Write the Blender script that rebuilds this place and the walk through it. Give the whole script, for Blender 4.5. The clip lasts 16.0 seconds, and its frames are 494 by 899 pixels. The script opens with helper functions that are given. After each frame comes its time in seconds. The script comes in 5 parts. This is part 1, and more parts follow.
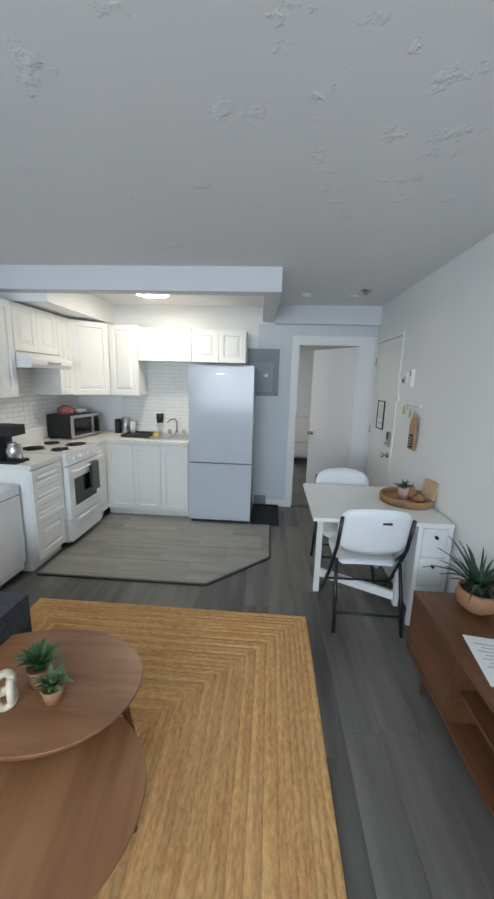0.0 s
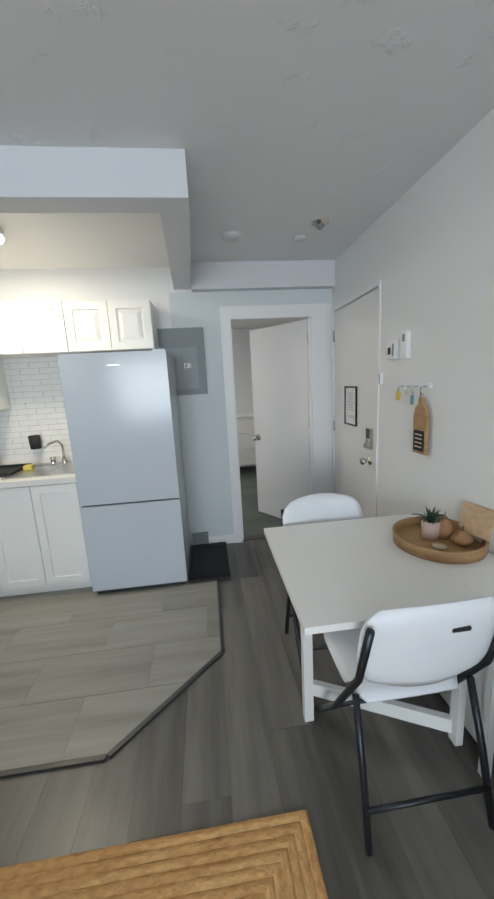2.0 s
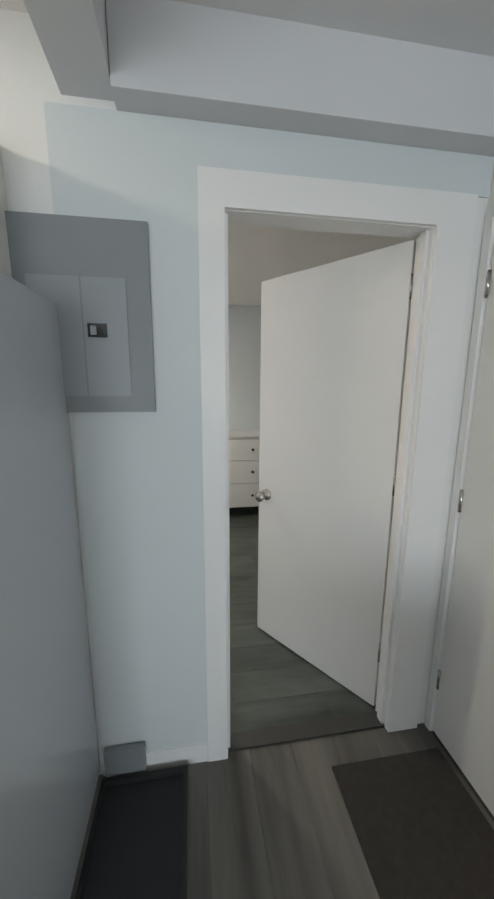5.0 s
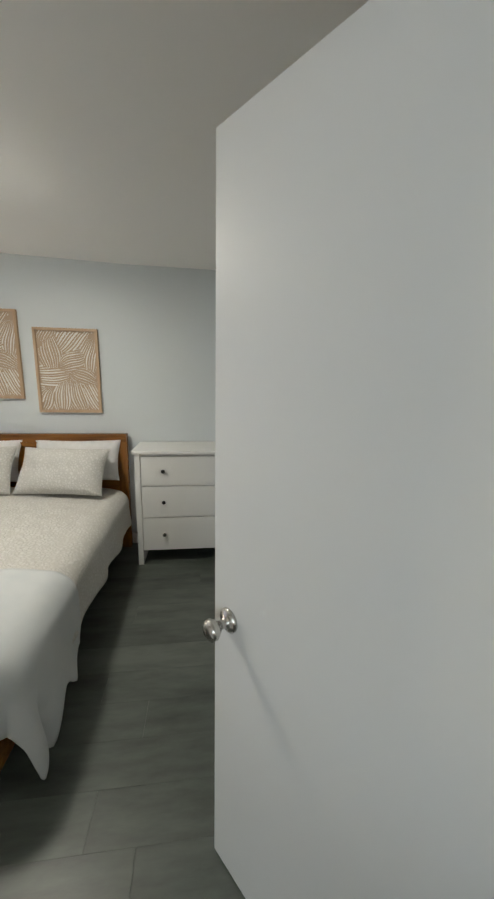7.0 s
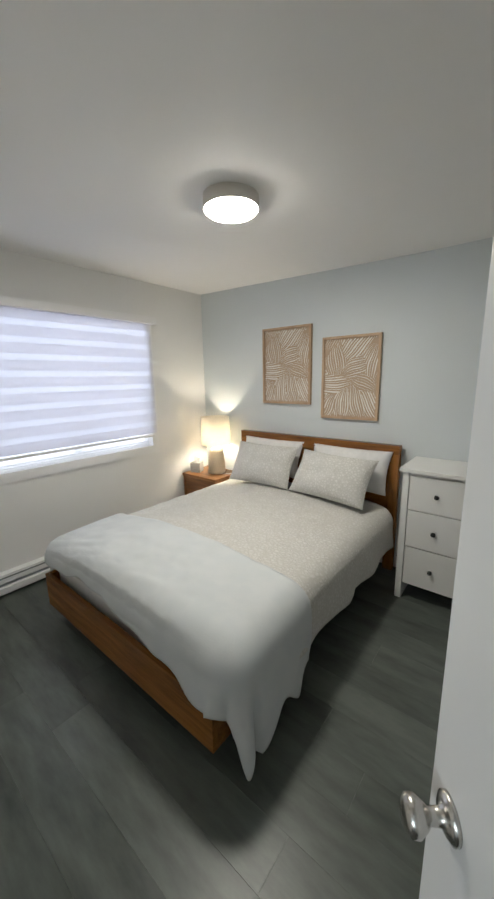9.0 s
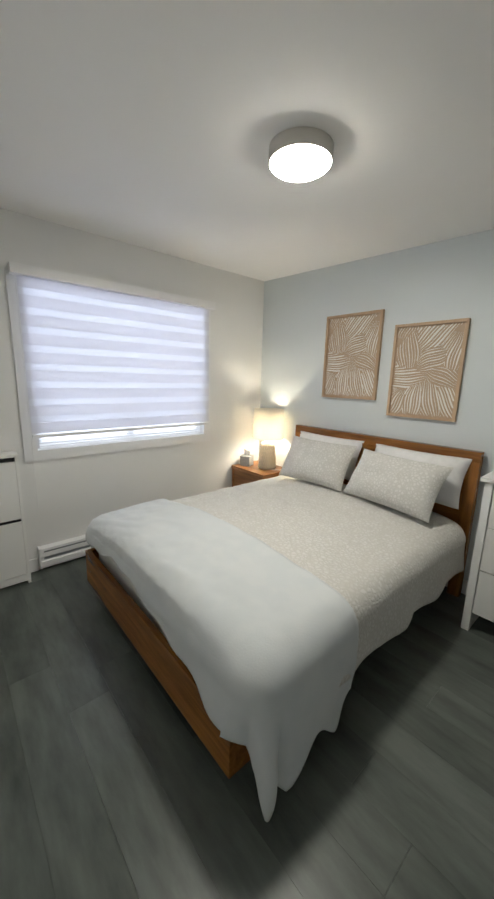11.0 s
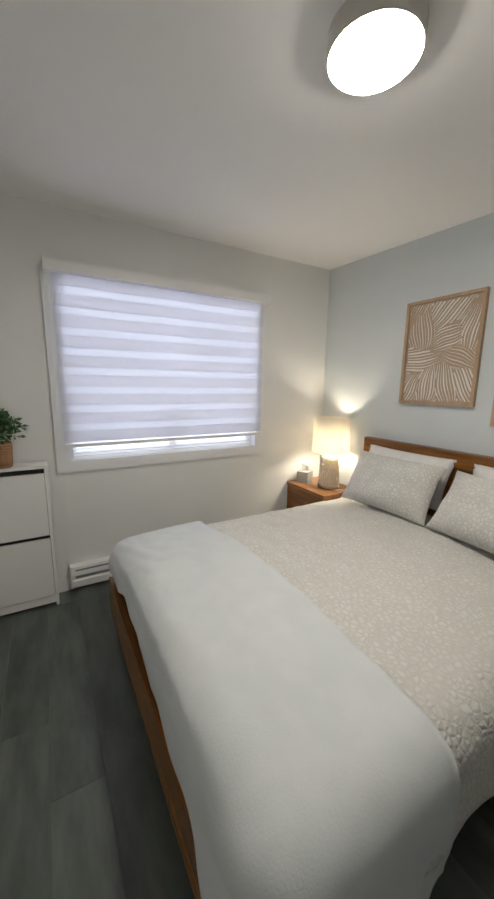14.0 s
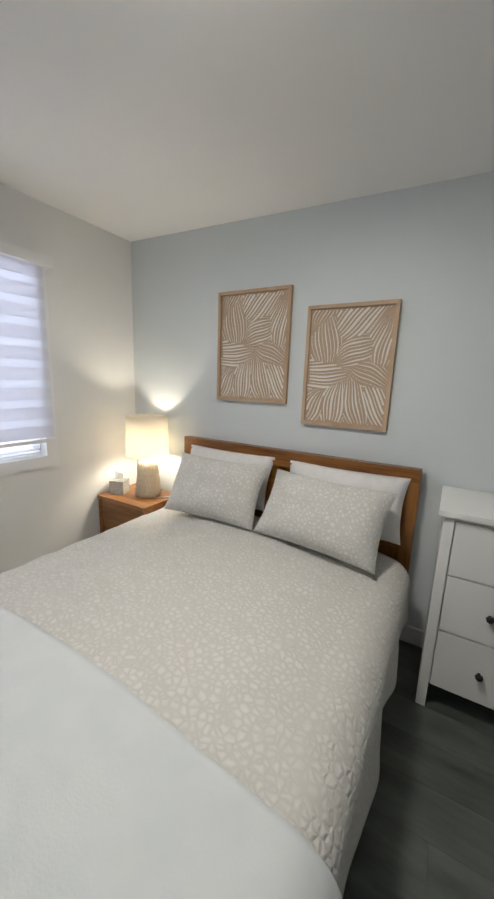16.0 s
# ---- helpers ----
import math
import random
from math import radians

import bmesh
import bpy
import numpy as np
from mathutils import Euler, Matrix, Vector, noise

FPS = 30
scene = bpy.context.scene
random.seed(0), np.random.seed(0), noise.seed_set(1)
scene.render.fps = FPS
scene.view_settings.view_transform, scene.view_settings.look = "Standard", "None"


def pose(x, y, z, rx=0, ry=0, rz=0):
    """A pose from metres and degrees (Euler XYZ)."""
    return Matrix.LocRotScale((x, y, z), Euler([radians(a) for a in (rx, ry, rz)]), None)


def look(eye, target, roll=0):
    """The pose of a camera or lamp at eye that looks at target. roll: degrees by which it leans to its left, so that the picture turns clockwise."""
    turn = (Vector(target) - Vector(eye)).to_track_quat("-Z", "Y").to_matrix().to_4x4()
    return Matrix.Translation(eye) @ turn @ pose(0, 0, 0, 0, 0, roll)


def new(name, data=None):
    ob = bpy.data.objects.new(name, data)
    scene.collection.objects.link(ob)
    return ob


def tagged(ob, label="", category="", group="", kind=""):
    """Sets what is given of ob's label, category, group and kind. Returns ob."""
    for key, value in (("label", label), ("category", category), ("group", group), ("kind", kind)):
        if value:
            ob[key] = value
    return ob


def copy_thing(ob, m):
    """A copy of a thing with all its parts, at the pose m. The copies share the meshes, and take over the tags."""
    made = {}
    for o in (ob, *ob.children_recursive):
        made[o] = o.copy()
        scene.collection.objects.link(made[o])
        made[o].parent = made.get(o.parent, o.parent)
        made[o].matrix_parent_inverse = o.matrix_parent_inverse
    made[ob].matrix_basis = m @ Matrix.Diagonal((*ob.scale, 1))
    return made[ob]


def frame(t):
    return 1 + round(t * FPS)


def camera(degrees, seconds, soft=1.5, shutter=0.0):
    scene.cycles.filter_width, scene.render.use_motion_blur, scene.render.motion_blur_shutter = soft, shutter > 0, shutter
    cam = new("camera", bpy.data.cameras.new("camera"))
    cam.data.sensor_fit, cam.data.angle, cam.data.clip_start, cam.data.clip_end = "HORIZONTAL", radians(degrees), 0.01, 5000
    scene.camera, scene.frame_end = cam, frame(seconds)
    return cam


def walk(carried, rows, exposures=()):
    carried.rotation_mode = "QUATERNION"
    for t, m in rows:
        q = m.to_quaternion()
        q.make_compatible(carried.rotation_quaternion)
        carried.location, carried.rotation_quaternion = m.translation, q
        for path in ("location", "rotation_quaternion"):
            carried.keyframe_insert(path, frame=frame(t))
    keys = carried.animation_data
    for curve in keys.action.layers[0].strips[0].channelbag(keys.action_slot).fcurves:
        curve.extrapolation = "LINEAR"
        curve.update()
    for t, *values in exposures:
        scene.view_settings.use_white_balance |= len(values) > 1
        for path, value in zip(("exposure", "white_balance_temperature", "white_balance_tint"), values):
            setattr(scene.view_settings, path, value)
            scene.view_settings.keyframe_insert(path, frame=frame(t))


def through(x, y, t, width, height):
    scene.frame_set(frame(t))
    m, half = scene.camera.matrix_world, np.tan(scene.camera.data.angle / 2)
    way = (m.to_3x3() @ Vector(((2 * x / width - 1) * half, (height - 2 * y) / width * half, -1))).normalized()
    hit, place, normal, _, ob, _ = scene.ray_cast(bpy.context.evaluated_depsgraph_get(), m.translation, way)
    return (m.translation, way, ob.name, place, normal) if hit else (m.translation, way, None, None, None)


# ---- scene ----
cam = camera(70.9, 16.0, soft=2.5)
PATH = [
    (0, (-0.062, 0.052, 1.61), (-0.187, 2.008, 1.215), 1.6),
    (0.5, (0.018, 0.291, 1.558), (0.087, 2.252, 1.17), -0.2),
    (1, (0.032, 0.581, 1.569), (0.11, 2.533, 1.142), 1.5),
    (1.5, (-0.018, 0.927, 1.518), (0.194, 2.88, 1.147), -0.8),
    (2, (-0.003, 1.273, 1.502), (0.211, 3.224, 1.121), -3.1),
    (2.5, (-0.017, 1.604, 1.532), (0.162, 3.55, 1.105), 1.1),
    (3, (-0.017, 1.943, 1.515), (0.138, 3.894, 1.101), 0.4),
    (3.5, (0.041, 2.266, 1.523), (0.162, 4.232, 1.176), -0.4),
    (4, (0.042, 2.577, 1.506), (0.336, 4.527, 1.175), -0.4),
    (6.5, (0.409, 4.035, 1.517), (0.715, 5.961, 1.069), 1.0),
    (7, (0.481, 4.248, 1.514), (0.733, 6.192, 1.116), 1.2),
    (7.5, (0.535, 4.415, 1.535), (0.473, 6.364, 1.092), 0.5),
    (8, (0.576, 4.529, 1.565), (-0.187, 6.329, 1.143), 1.0),
    (8.5, (0.58, 4.54, 1.576), (-0.554, 6.137, 1.167), -0.8),
    (11, (0.482, 4.695, 1.461), (-0.991, 5.988, 1.062), 1.5),
    (11.5, (0.469, 4.821, 1.459), (-1.31, 5.645, 1.064), 1.4),
    (12, (0.447, 4.825, 1.455), (-1.497, 5.195, 1.165), -1.3),
    (12.5, (0.418, 4.815, 1.458), (-1.555, 4.946, 1.162), -1.4),
    (13, (0.381, 4.843, 1.449), (-1.576, 5.081, 1.116), 0.6),
    (13.5, (0.302, 4.945, 1.439), (-1.581, 5.514, 1.078), 0.8),
    (14, (0.197, 5.056, 1.429), (-1.507, 6.039, 1.066), 0.8),
    (14.5, (0.116, 5.083, 1.421), (-1.262, 6.469, 0.996), 1.3),
    (15, (0.076, 5.238, 1.436), (-1.134, 6.773, 1.011), -3.2),
    (15.5, (0.062, 5.335, 1.422), (-0.798, 7.098, 1.034), -0.0),
    (16, (-0.07, 5.334, 1.453), (-1.061, 7.027, 1.063), 2.1),
]
EXPO = [
    (0.0, 0.17, 6350, 10), (1.5, 0.25, 6480, 10), (2.0, 0.3, 6650, 10), (3.0, 0.22, 6850, 10), (4.0, 0.38, 6980, 10), (6.5, 0.28, 6950, 7), (7.0, 0.25, 6850, 6),
    (8.5, 0.22, 6600, 7), (11.0, 0.25, 6650, 6), (11.5, 0.3, 6650, 7), (12.5, 0.32, 6750, 8), (13.3, 0.3, 6900, 10), (14.0, 0.02, 6800, 9),
    (14.5, -0.14, 6700, 9), (15.0, -0.06, 6650, 9), (15.5, -0.02, 6500, 9), (16.0, 0.1, 6500, 9),
]
walk(cam, [(t, look(eye, target, roll)) for t, eye, target, roll in PATH], EXPO)

# ---- world and lights ----
world = bpy.data.worlds.new("world")
scene.world = world
world.use_nodes = True
wn = world.node_tree.nodes
sky = wn.new("ShaderNodeTexSky")
sky.sky_type, sky.sun_disc = "NISHITA", False
sky.sun_elevation, sky.sun_rotation = radians(35), radians(200)
wn["Background"].inputs["Strength"].default_value = 0.08
world.node_tree.links.new(sky.outputs["Color"], wn["Background"].inputs["Color"])


def area_lamp(name, place, target, w, h, power, color):
    d = bpy.data.lights.new(name, "AREA")
    d.shape, d.size, d.size_y, d.energy, d.color = "RECTANGLE", w, h, power, color
    ob = new(name, d)
    ob.matrix_world = look(place, target)
    return ob


def point_lamp(name, place, power, color, radius):
    d = bpy.data.lights.new(name, "POINT")
    d.energy, d.color, d.shadow_soft_size = power, color, radius
    ob = new(name, d)
    ob.location = place
    return ob


DAY = (0.75, 0.88, 1.0)
area_lamp("living_window_light", (-0.9, -2.47, 1.45), (-0.9, 2.0, 1.2), 2.3, 1.4, 98, DAY)
area_lamp("bedroom_window_light", (-2.385, 5.88, 1.49), (0.0, 5.88, 1.32), 1.40, 1.13, 14, (0.76, 0.82, 1.0))

# ---- materials ----


def material(name, rough=0.6, metal=0.0):
    m = bpy.data.materials.new(name)
    m.use_nodes = True
    n = m.node_tree.nodes
    b = n["Principled BSDF"]
    b.inputs["Roughness"].default_value = rough
    b.inputs["Metallic"].default_value = metal
    return m, n, m.node_tree.links, b


def mix_color(n, l, fac, a, b):
    r = n.new("ShaderNodeMix")
    r.data_type = "RGBA"
    l.new(fac, r.inputs[0])
    r.inputs[6].default_value = (*a, 1)
    r.inputs[7].default_value = (*b, 1)
    return r


def noise_tex(n, l, scale, detail=4, stretch=(1, 1, 1), rough=0.5):
    c = n.new("ShaderNodeTexCoord")
    mp = n.new("ShaderNodeMapping")
    mp.inputs["Scale"].default_value = stretch
    l.new(c.outputs["Object"], mp.inputs["Vector"])
    t = n.new("ShaderNodeTexNoise")
    t.inputs["Scale"].default_value, t.inputs["Detail"].default_value = scale, detail
    t.inputs["Roughness"].default_value = rough
    l.new(mp.outputs[0], t.inputs["Vector"])
    return t


def add_bump(n, l, b, height, strength, distance):
    u = n.new("ShaderNodeBump")
    u.inputs["Strength"].default_value, u.inputs["Distance"].default_value = strength, distance
    l.new(height, u.inputs["Height"])
    l.new(u.outputs[0], b.inputs["Normal"])


def plain(name, color, rough=0.5, metal=0.0, vary=0.06, scale=6, bump=0.0, bscale=120, bdist=0.002):
    """Paint, plastic, metal: a base colour with faint uneven tone and fine relief."""
    m, n, l, b = material(name, rough, metal)
    t = noise_tex(n, l, scale, 5)
    lo = tuple(c * (1 - vary) for c in color)
    hi = tuple(min(1, c * (1 + vary)) for c in color)
    x = mix_color(n, l, t.outputs["Fac"], lo, hi)
    l.new(x.outputs[2], b.inputs["Base Color"])
    if bump:
        t2 = noise_tex(n, l, bscale, 3)
        add_bump(n, l, b, t2.outputs["Fac"], bump, bdist)
    return m


def wood(name, dark, light, stretch=(1, 14, 14), scale=3.0, rough=0.42, bump=0.15, lo=0.46, hi=1.02):
    """Grain along the axis whose stretch is small, with a slow change of tone and a random tone per piece."""
    m, n, l, b = material(name, rough)
    t = noise_tex(n, l, scale, 8, stretch, 0.62)
    slow = noise_tex(n, l, scale * 0.6, 2, tuple(0.3 * s for s in stretch))
    info = n.new("ShaderNodeObjectInfo")
    far = n.new("ShaderNodeMath")
    far.operation = "MULTIPLY"
    far.inputs[1].default_value = 40.0
    l.new(info.outputs["Random"], far.inputs[0])
    for tex in (t, slow):
        tex.noise_dimensions = "4D"
        l.new(far.outputs[0], tex.inputs["W"])
    add = n.new("ShaderNodeMath")
    add.operation = "MULTIPLY_ADD"
    add.inputs[1].default_value = 0.45
    l.new(slow.outputs["Fac"], add.inputs[0])
    l.new(t.outputs["Fac"], add.inputs[2])
    off = n.new("ShaderNodeMath")
    off.operation = "MULTIPLY_ADD"
    off.inputs[1].default_value = 0.15
    l.new(info.outputs["Random"], off.inputs[0])
    l.new(add.outputs[0], off.inputs[2])
    r = n.new("ShaderNodeMapRange")
    r.inputs[1].default_value, r.inputs[2].default_value = lo, hi
    l.new(off.outputs[0], r.inputs[0])
    x = mix_color(n, l, r.outputs[0], dark, light)
    l.new(x.outputs[2], b.inputs["Base Color"])
    add_bump(n, l, b, t.outputs["Fac"], bump, 0.002)
    return m


def cloth(name, a, b_, scale, rough=0.95, bump=0.4, weave=350, bdist=.001):
    m, n, l, b = material(name, rough)
    v = noise_tex(n, l, scale, 3)
    r = n.new("ShaderNodeMapRange")
    r.inputs[1].default_value, r.inputs[2].default_value = 0.42, 0.58
    l.new(v.outputs["Fac"], r.inputs[0])
    x = mix_color(n, l, r.outputs[0], a, b_)
    l.new(x.outputs[2], b.inputs["Base Color"])
    b.inputs["Sheen Weight"].default_value = 0.15
    t2 = noise_tex(n, l, weave, 2)
    add_bump(n, l, b, t2.outputs["Fac"], bump, bdist)
    return m


def glowing(name, color, strength):
    m, n, l, b = material(name, 0.4)
    b.inputs["Base Color"].default_value = (0.9, 0.9, 0.88, 1)
    b.inputs["Emission Color"].default_value = (*color, 1)
    b.inputs["Emission Strength"].default_value = strength
    return m


def sheer(name, color, through):
    """Thin woven stuff that lets some light through."""
    m, n, l, b = material(name, 0.9)
    t = noise_tex(n, l, 60, 3, (1, 1, 12))
    x = mix_color(n, l, t.outputs["Fac"], tuple(c * 0.93 for c in color), color)
    l.new(x.outputs[2], b.inputs["Base Color"])
    tr = n.new("ShaderNodeBsdfTranslucent")
    l.new(x.outputs[2], tr.inputs["Color"])
    mx = n.new("ShaderNodeMixShader")
    mx.inputs[0].default_value = through
    l.new(b.outputs[0], mx.inputs[1])
    l.new(tr.outputs[0], mx.inputs[2])
    l.new(mx.outputs[0], n["Material Output"].inputs["Surface"])
    return m


def glass_mat(name, color=(1, 1, 1), rough=0.02):
    m, n, l, b = material(name, rough)
    b.inputs["Base Color"].default_value = (*color, 1)
    b.inputs["Transmission Weight"].default_value = 1.0
    b.inputs["IOR"].default_value = 1.45
    return m


WALL = plain("wall_paint", (0.80, 0.80, 0.79), 0.62, vary=0.025, scale=1.5, bump=0.12, bscale=140)
WALL_BLUE = plain("pale_blue_wall_paint", (0.655, 0.70, 0.72), 0.62, vary=0.02, scale=1.5, bump=0.12, bscale=140)
TRIM = plain("trim_paint", (0.83, 0.83, 0.83), 0.4, vary=0.02, scale=4, bump=0.05, bscale=60)
DOOR_PAINT = plain("door_paint", (0.80, 0.79, 0.77), 0.42, vary=0.03, scale=2, bump=0.06, bscale=60)
CAB = plain("cabinet_white", (0.84, 0.83, 0.80), 0.35, vary=0.02, scale=4)
WHITE = plain("white_lacquer", (0.83, 0.83, 0.81), 0.35, vary=0.025, scale=5)
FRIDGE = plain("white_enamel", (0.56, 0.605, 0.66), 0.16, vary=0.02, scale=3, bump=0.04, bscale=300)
ENAMEL = plain("stove_enamel", (0.83, 0.83, 0.82), 0.2, vary=0.02, scale=4)
PLASTIC = plain("white_plastic", (0.80, 0.82, 0.85), 0.42, vary=0.03, scale=8, bump=0.08, bscale=260)
COUNTER = plain("counter_laminate", (0.78, 0.76, 0.72), 0.3, vary=0.05, scale=40)
TILE_WHITE = plain("glazed_white_tile", (0.80, 0.80, 0.78), 0.15, vary=0.05, scale=9, bump=0.1, bscale=20)
GROUT = plain("pale_grout", (0.55, 0.54, 0.52), 0.9, vary=0.1, scale=30)
GREY_METAL = plain("grey_painted_steel", (0.24, 0.26, 0.275), 0.5, 0.0, vary=0.08, scale=5)
GREY_DOOR = plain("grey_panel_door", (0.30, 0.325, 0.345), 0.45, 0.0, vary=0.06, scale=5)
BLACK = plain("black_rubber", (0.018, 0.018, 0.02), 0.7, vary=0.25, scale=20, bump=0.3, bscale=150)
BLACK_GLOSS = plain("black_gloss", (0.012, 0.012, 0.014), 0.12, vary=0.1)
DARK_STEEL = plain("dark_steel_tube", (0.035, 0.038, 0.045), 0.35, 0.6, vary=0.15, scale=20)
CHROME = plain("brushed_nickel", (0.55, 0.53, 0.50), 0.25, 1.0, vary=0.05, scale=30)
STEEL = plain("stainless_steel", (0.60, 0.60, 0.60), 0.28, 1.0, vary=0.04, scale=20)
# Near-black that stands in for the shade in gaps and recesses.
SHADOW_GAP = plain("painted_gap_shade", (0.03, 0.03, 0.03), 0.8, vary=0.1)
SOFA = cloth("navy_sofa_cloth", (0.016, 0.02, 0.03), (0.03, 0.036, 0.05), 40)
MAT = plain("dark_door_mat", (0.048, 0.042, 0.037), 0.95, vary=0.35, scale=40, bump=0.8, bscale=300, bdist=0.004)
WALNUT = wood("walnut_veneer", (0.055, 0.020, 0.009), (0.165, 0.068, 0.030), (12, 1, 12), 2.5, 0.38)
WALNUT_X = wood("walnut_veneer_cross", (0.14, 0.056, 0.024), (0.33, 0.155, 0.073), (1, 12, 12), 2.5, 0.33)
WALNUT_BAND = wood("walnut_banded_top", (0.13, 0.052, 0.020), (0.38, 0.18, 0.080), (9, .5, 9), 1.6, 0.33)
ACACIA = wood("acacia_wood", (0.095, 0.030, 0.006), (0.41, 0.170, 0.038), (1, 13, 13), 2.6, 0.27, 0.10, 0.50, 1.04)
ACACIA_Y = wood("acacia_wood_upright", (0.095, 0.030, 0.006), (0.41, 0.170, 0.038), (13, 13, 1), 2.6, 0.27, 0.10, 0.50, 1.04)
NS_WOOD = wood("nightstand_wood", (0.10, 0.034, 0.009), (0.40, 0.175, 0.055), (1, 14, 14), 2.4, 0.36, 0.12, 0.52, 1.0)
PALE_WOOD = wood("pale_wood", (0.42, 0.27, 0.15), (0.62, 0.44, 0.28), (1, 14, 14), 3, 0.5)
TRAY_WOOD = wood("tray_wood", (0.26, 0.135, 0.055), (0.48, 0.29, 0.14), (1, 10, 10), 4, 0.5)
FRAME_WOOD = wood("frame_wood", (0.38, 0.25, 0.15), (0.55, 0.39, 0.26), (8, 8, 1), 4, 0.55)
CARVE = plain("carved_wood", (0.45, 0.335, 0.235), 0.65, vary=0.16, scale=18, bump=0.3, bscale=90)
CARVE_BACK = plain("carving_backing", (0.76, 0.735, 0.69), 0.8, vary=0.04)
PLANK_Y = wood("grey_vinyl_plank", (0.045, 0.042, 0.038), (0.205, 0.192, 0.168), (5, .45, 1), 2.1, 0.34, 0.04)
PLANK_X = wood("dark_grey_vinyl_plank", (0.018, 0.026, 0.021), (0.135, 0.152, 0.136), (.9, 3.6, 1), 3.0, 0.37, 0.05)
FLOOR_TILE = wood("grey_stone_tile", (0.20, 0.19, 0.168), (0.36, 0.345, 0.305), (.5, 8, 1), 2.2, 0.22, 0.05)
SUB = plain("floor_joint", (0.06, 0.06, 0.058), 0.85, vary=0.2)
METAL_TRIM = plain("dark_floor_trim", (0.085, 0.083, 0.08), 0.4, 0.5, vary=0.1)


def leafy_cotton(name, ground, motif, scale, bdist):
    """Cotton with a dense all-over print of small pale leaves, quilted a little round them."""
    m, n, l, b = material(name, 0.95)
    b.inputs["Sheen Weight"].default_value = 0.15
    warp = noise_tex(n, l, 9, 3)
    c = n.new("ShaderNodeTexCoord")
    mv = n.new("ShaderNodeVectorMath")
    mv.operation = "MULTIPLY_ADD"
    mv.inputs[1].default_value = (.035, .035, .035)
    l.new(warp.outputs["Color"], mv.inputs[0])
    l.new(c.outputs["Object"], mv.inputs[2])
    v = n.new("ShaderNodeTexVoronoi")
    v.feature = "DISTANCE_TO_EDGE"
    v.inputs["Scale"].default_value = scale
    l.new(mv.outputs[0], v.inputs["Vector"])
    r = n.new("ShaderNodeMapRange")
    r.inputs[1].default_value, r.inputs[2].default_value = 0.02, 0.30
    l.new(v.outputs["Distance"], r.inputs[0])
    fade = noise_tex(n, l, 14, 3)
    k = n.new("ShaderNodeMath")
    k.operation = "MULTIPLY"
    l.new(r.outputs[0], k.inputs[0])
    fr = n.new("ShaderNodeMapRange")
    fr.inputs[1].default_value, fr.inputs[2].default_value = 0.20, 0.50
    l.new(fade.outputs["Fac"], fr.inputs[0])
    l.new(fr.outputs[0], k.inputs[1])
    x = mix_color(n, l, k.outputs[0], ground, motif)
    l.new(x.outputs[2], b.inputs["Base Color"])
    fine = noise_tex(n, l, 260, 2)
    h = n.new("ShaderNodeMath")
    h.operation = "MULTIPLY_ADD"
    h.inputs[1].default_value = 0.12
    l.new(fine.outputs["Fac"], h.inputs[0])
    l.new(k.outputs[0], h.inputs[2])
    add_bump(n, l, b, h.outputs[0], 0.8, bdist)
    return m


DUVET = leafy_cotton("patterned_duvet_cotton", (0.575, 0.56, 0.52), (0.675, 0.665, 0.635), 44, .003)
PILLOW = leafy_cotton("patterned_pillow_cotton", (0.555, 0.545, 0.515), (0.685, 0.675, 0.65), 48, .0015)
LINEN = cloth("white_cotton", (0.73, 0.725, 0.72), (0.77, 0.765, 0.76), 20, bump=0.3)
BLANKET = cloth("white_waffle_blanket", (0.60, 0.63, 0.64), (0.625, 0.65, 0.655), 9, bump=0.6, weave=160)
SHADE = sheer("lamp_shade_linen", (0.93, 0.88, 0.78), 0.55)
BLIND_SOLID = sheer("blind_cloth", (0.80, 0.80, 0.84), 0.47)
BLIND_SHEER = sheer("blind_sheer", (0.84, 0.85, 0.89), 0.52)
RATTAN = plain("woven_rattan", (0.72, 0.62, 0.48), 0.7, vary=0.3, scale=60, bump=0.5, bscale=200)
SEAGRASS = plain("woven_seagrass", (0.34, 0.18, 0.085), 0.8, vary=0.35, scale=50, bump=0.8, bscale=160)
TERRACOTTA = plain("clay_pot", (0.32, 0.155, 0.08), 0.6, vary=0.15, scale=14, bump=0.2, bscale=80)
PINK_POT = plain("blush_ceramic", (0.55, 0.40, 0.34), 0.5, vary=0.06)
LEAF = plain("leaf_green", (0.055, 0.130, 0.045), 0.5, vary=0.55, scale=14)
LEAF_PALE = plain("leaf_pale_green", (0.11, 0.18, 0.075), 0.5, vary=0.4, scale=20)
LEAF_DARK = plain("leaf_dark_green", (0.022, 0.055, 0.03), 0.42, vary=0.5, scale=16)
SOIL = plain("soil", (0.04, 0.028, 0.02), 0.95, vary=0.4, scale=60, bump=0.8)
PAPER = plain("paper", (0.80, 0.80, 0.79), 0.8, vary=0.02)
INK = plain("grey_print", (0.42, 0.43, 0.45), 0.8, vary=0.1)
CREAM = plain("cream_ceramic", (0.66, 0.57, 0.44), 0.4, vary=0.06)
RED = plain("red_cloth", (0.30, 0.11, 0.10), 0.8, vary=0.3, scale=25)
YELLOW = plain("yellow_plastic", (0.65, 0.50, 0.10), 0.5, vary=0.1)
TEAL = plain("teal_plastic", (0.10, 0.34, 0.36), 0.5, vary=0.1)
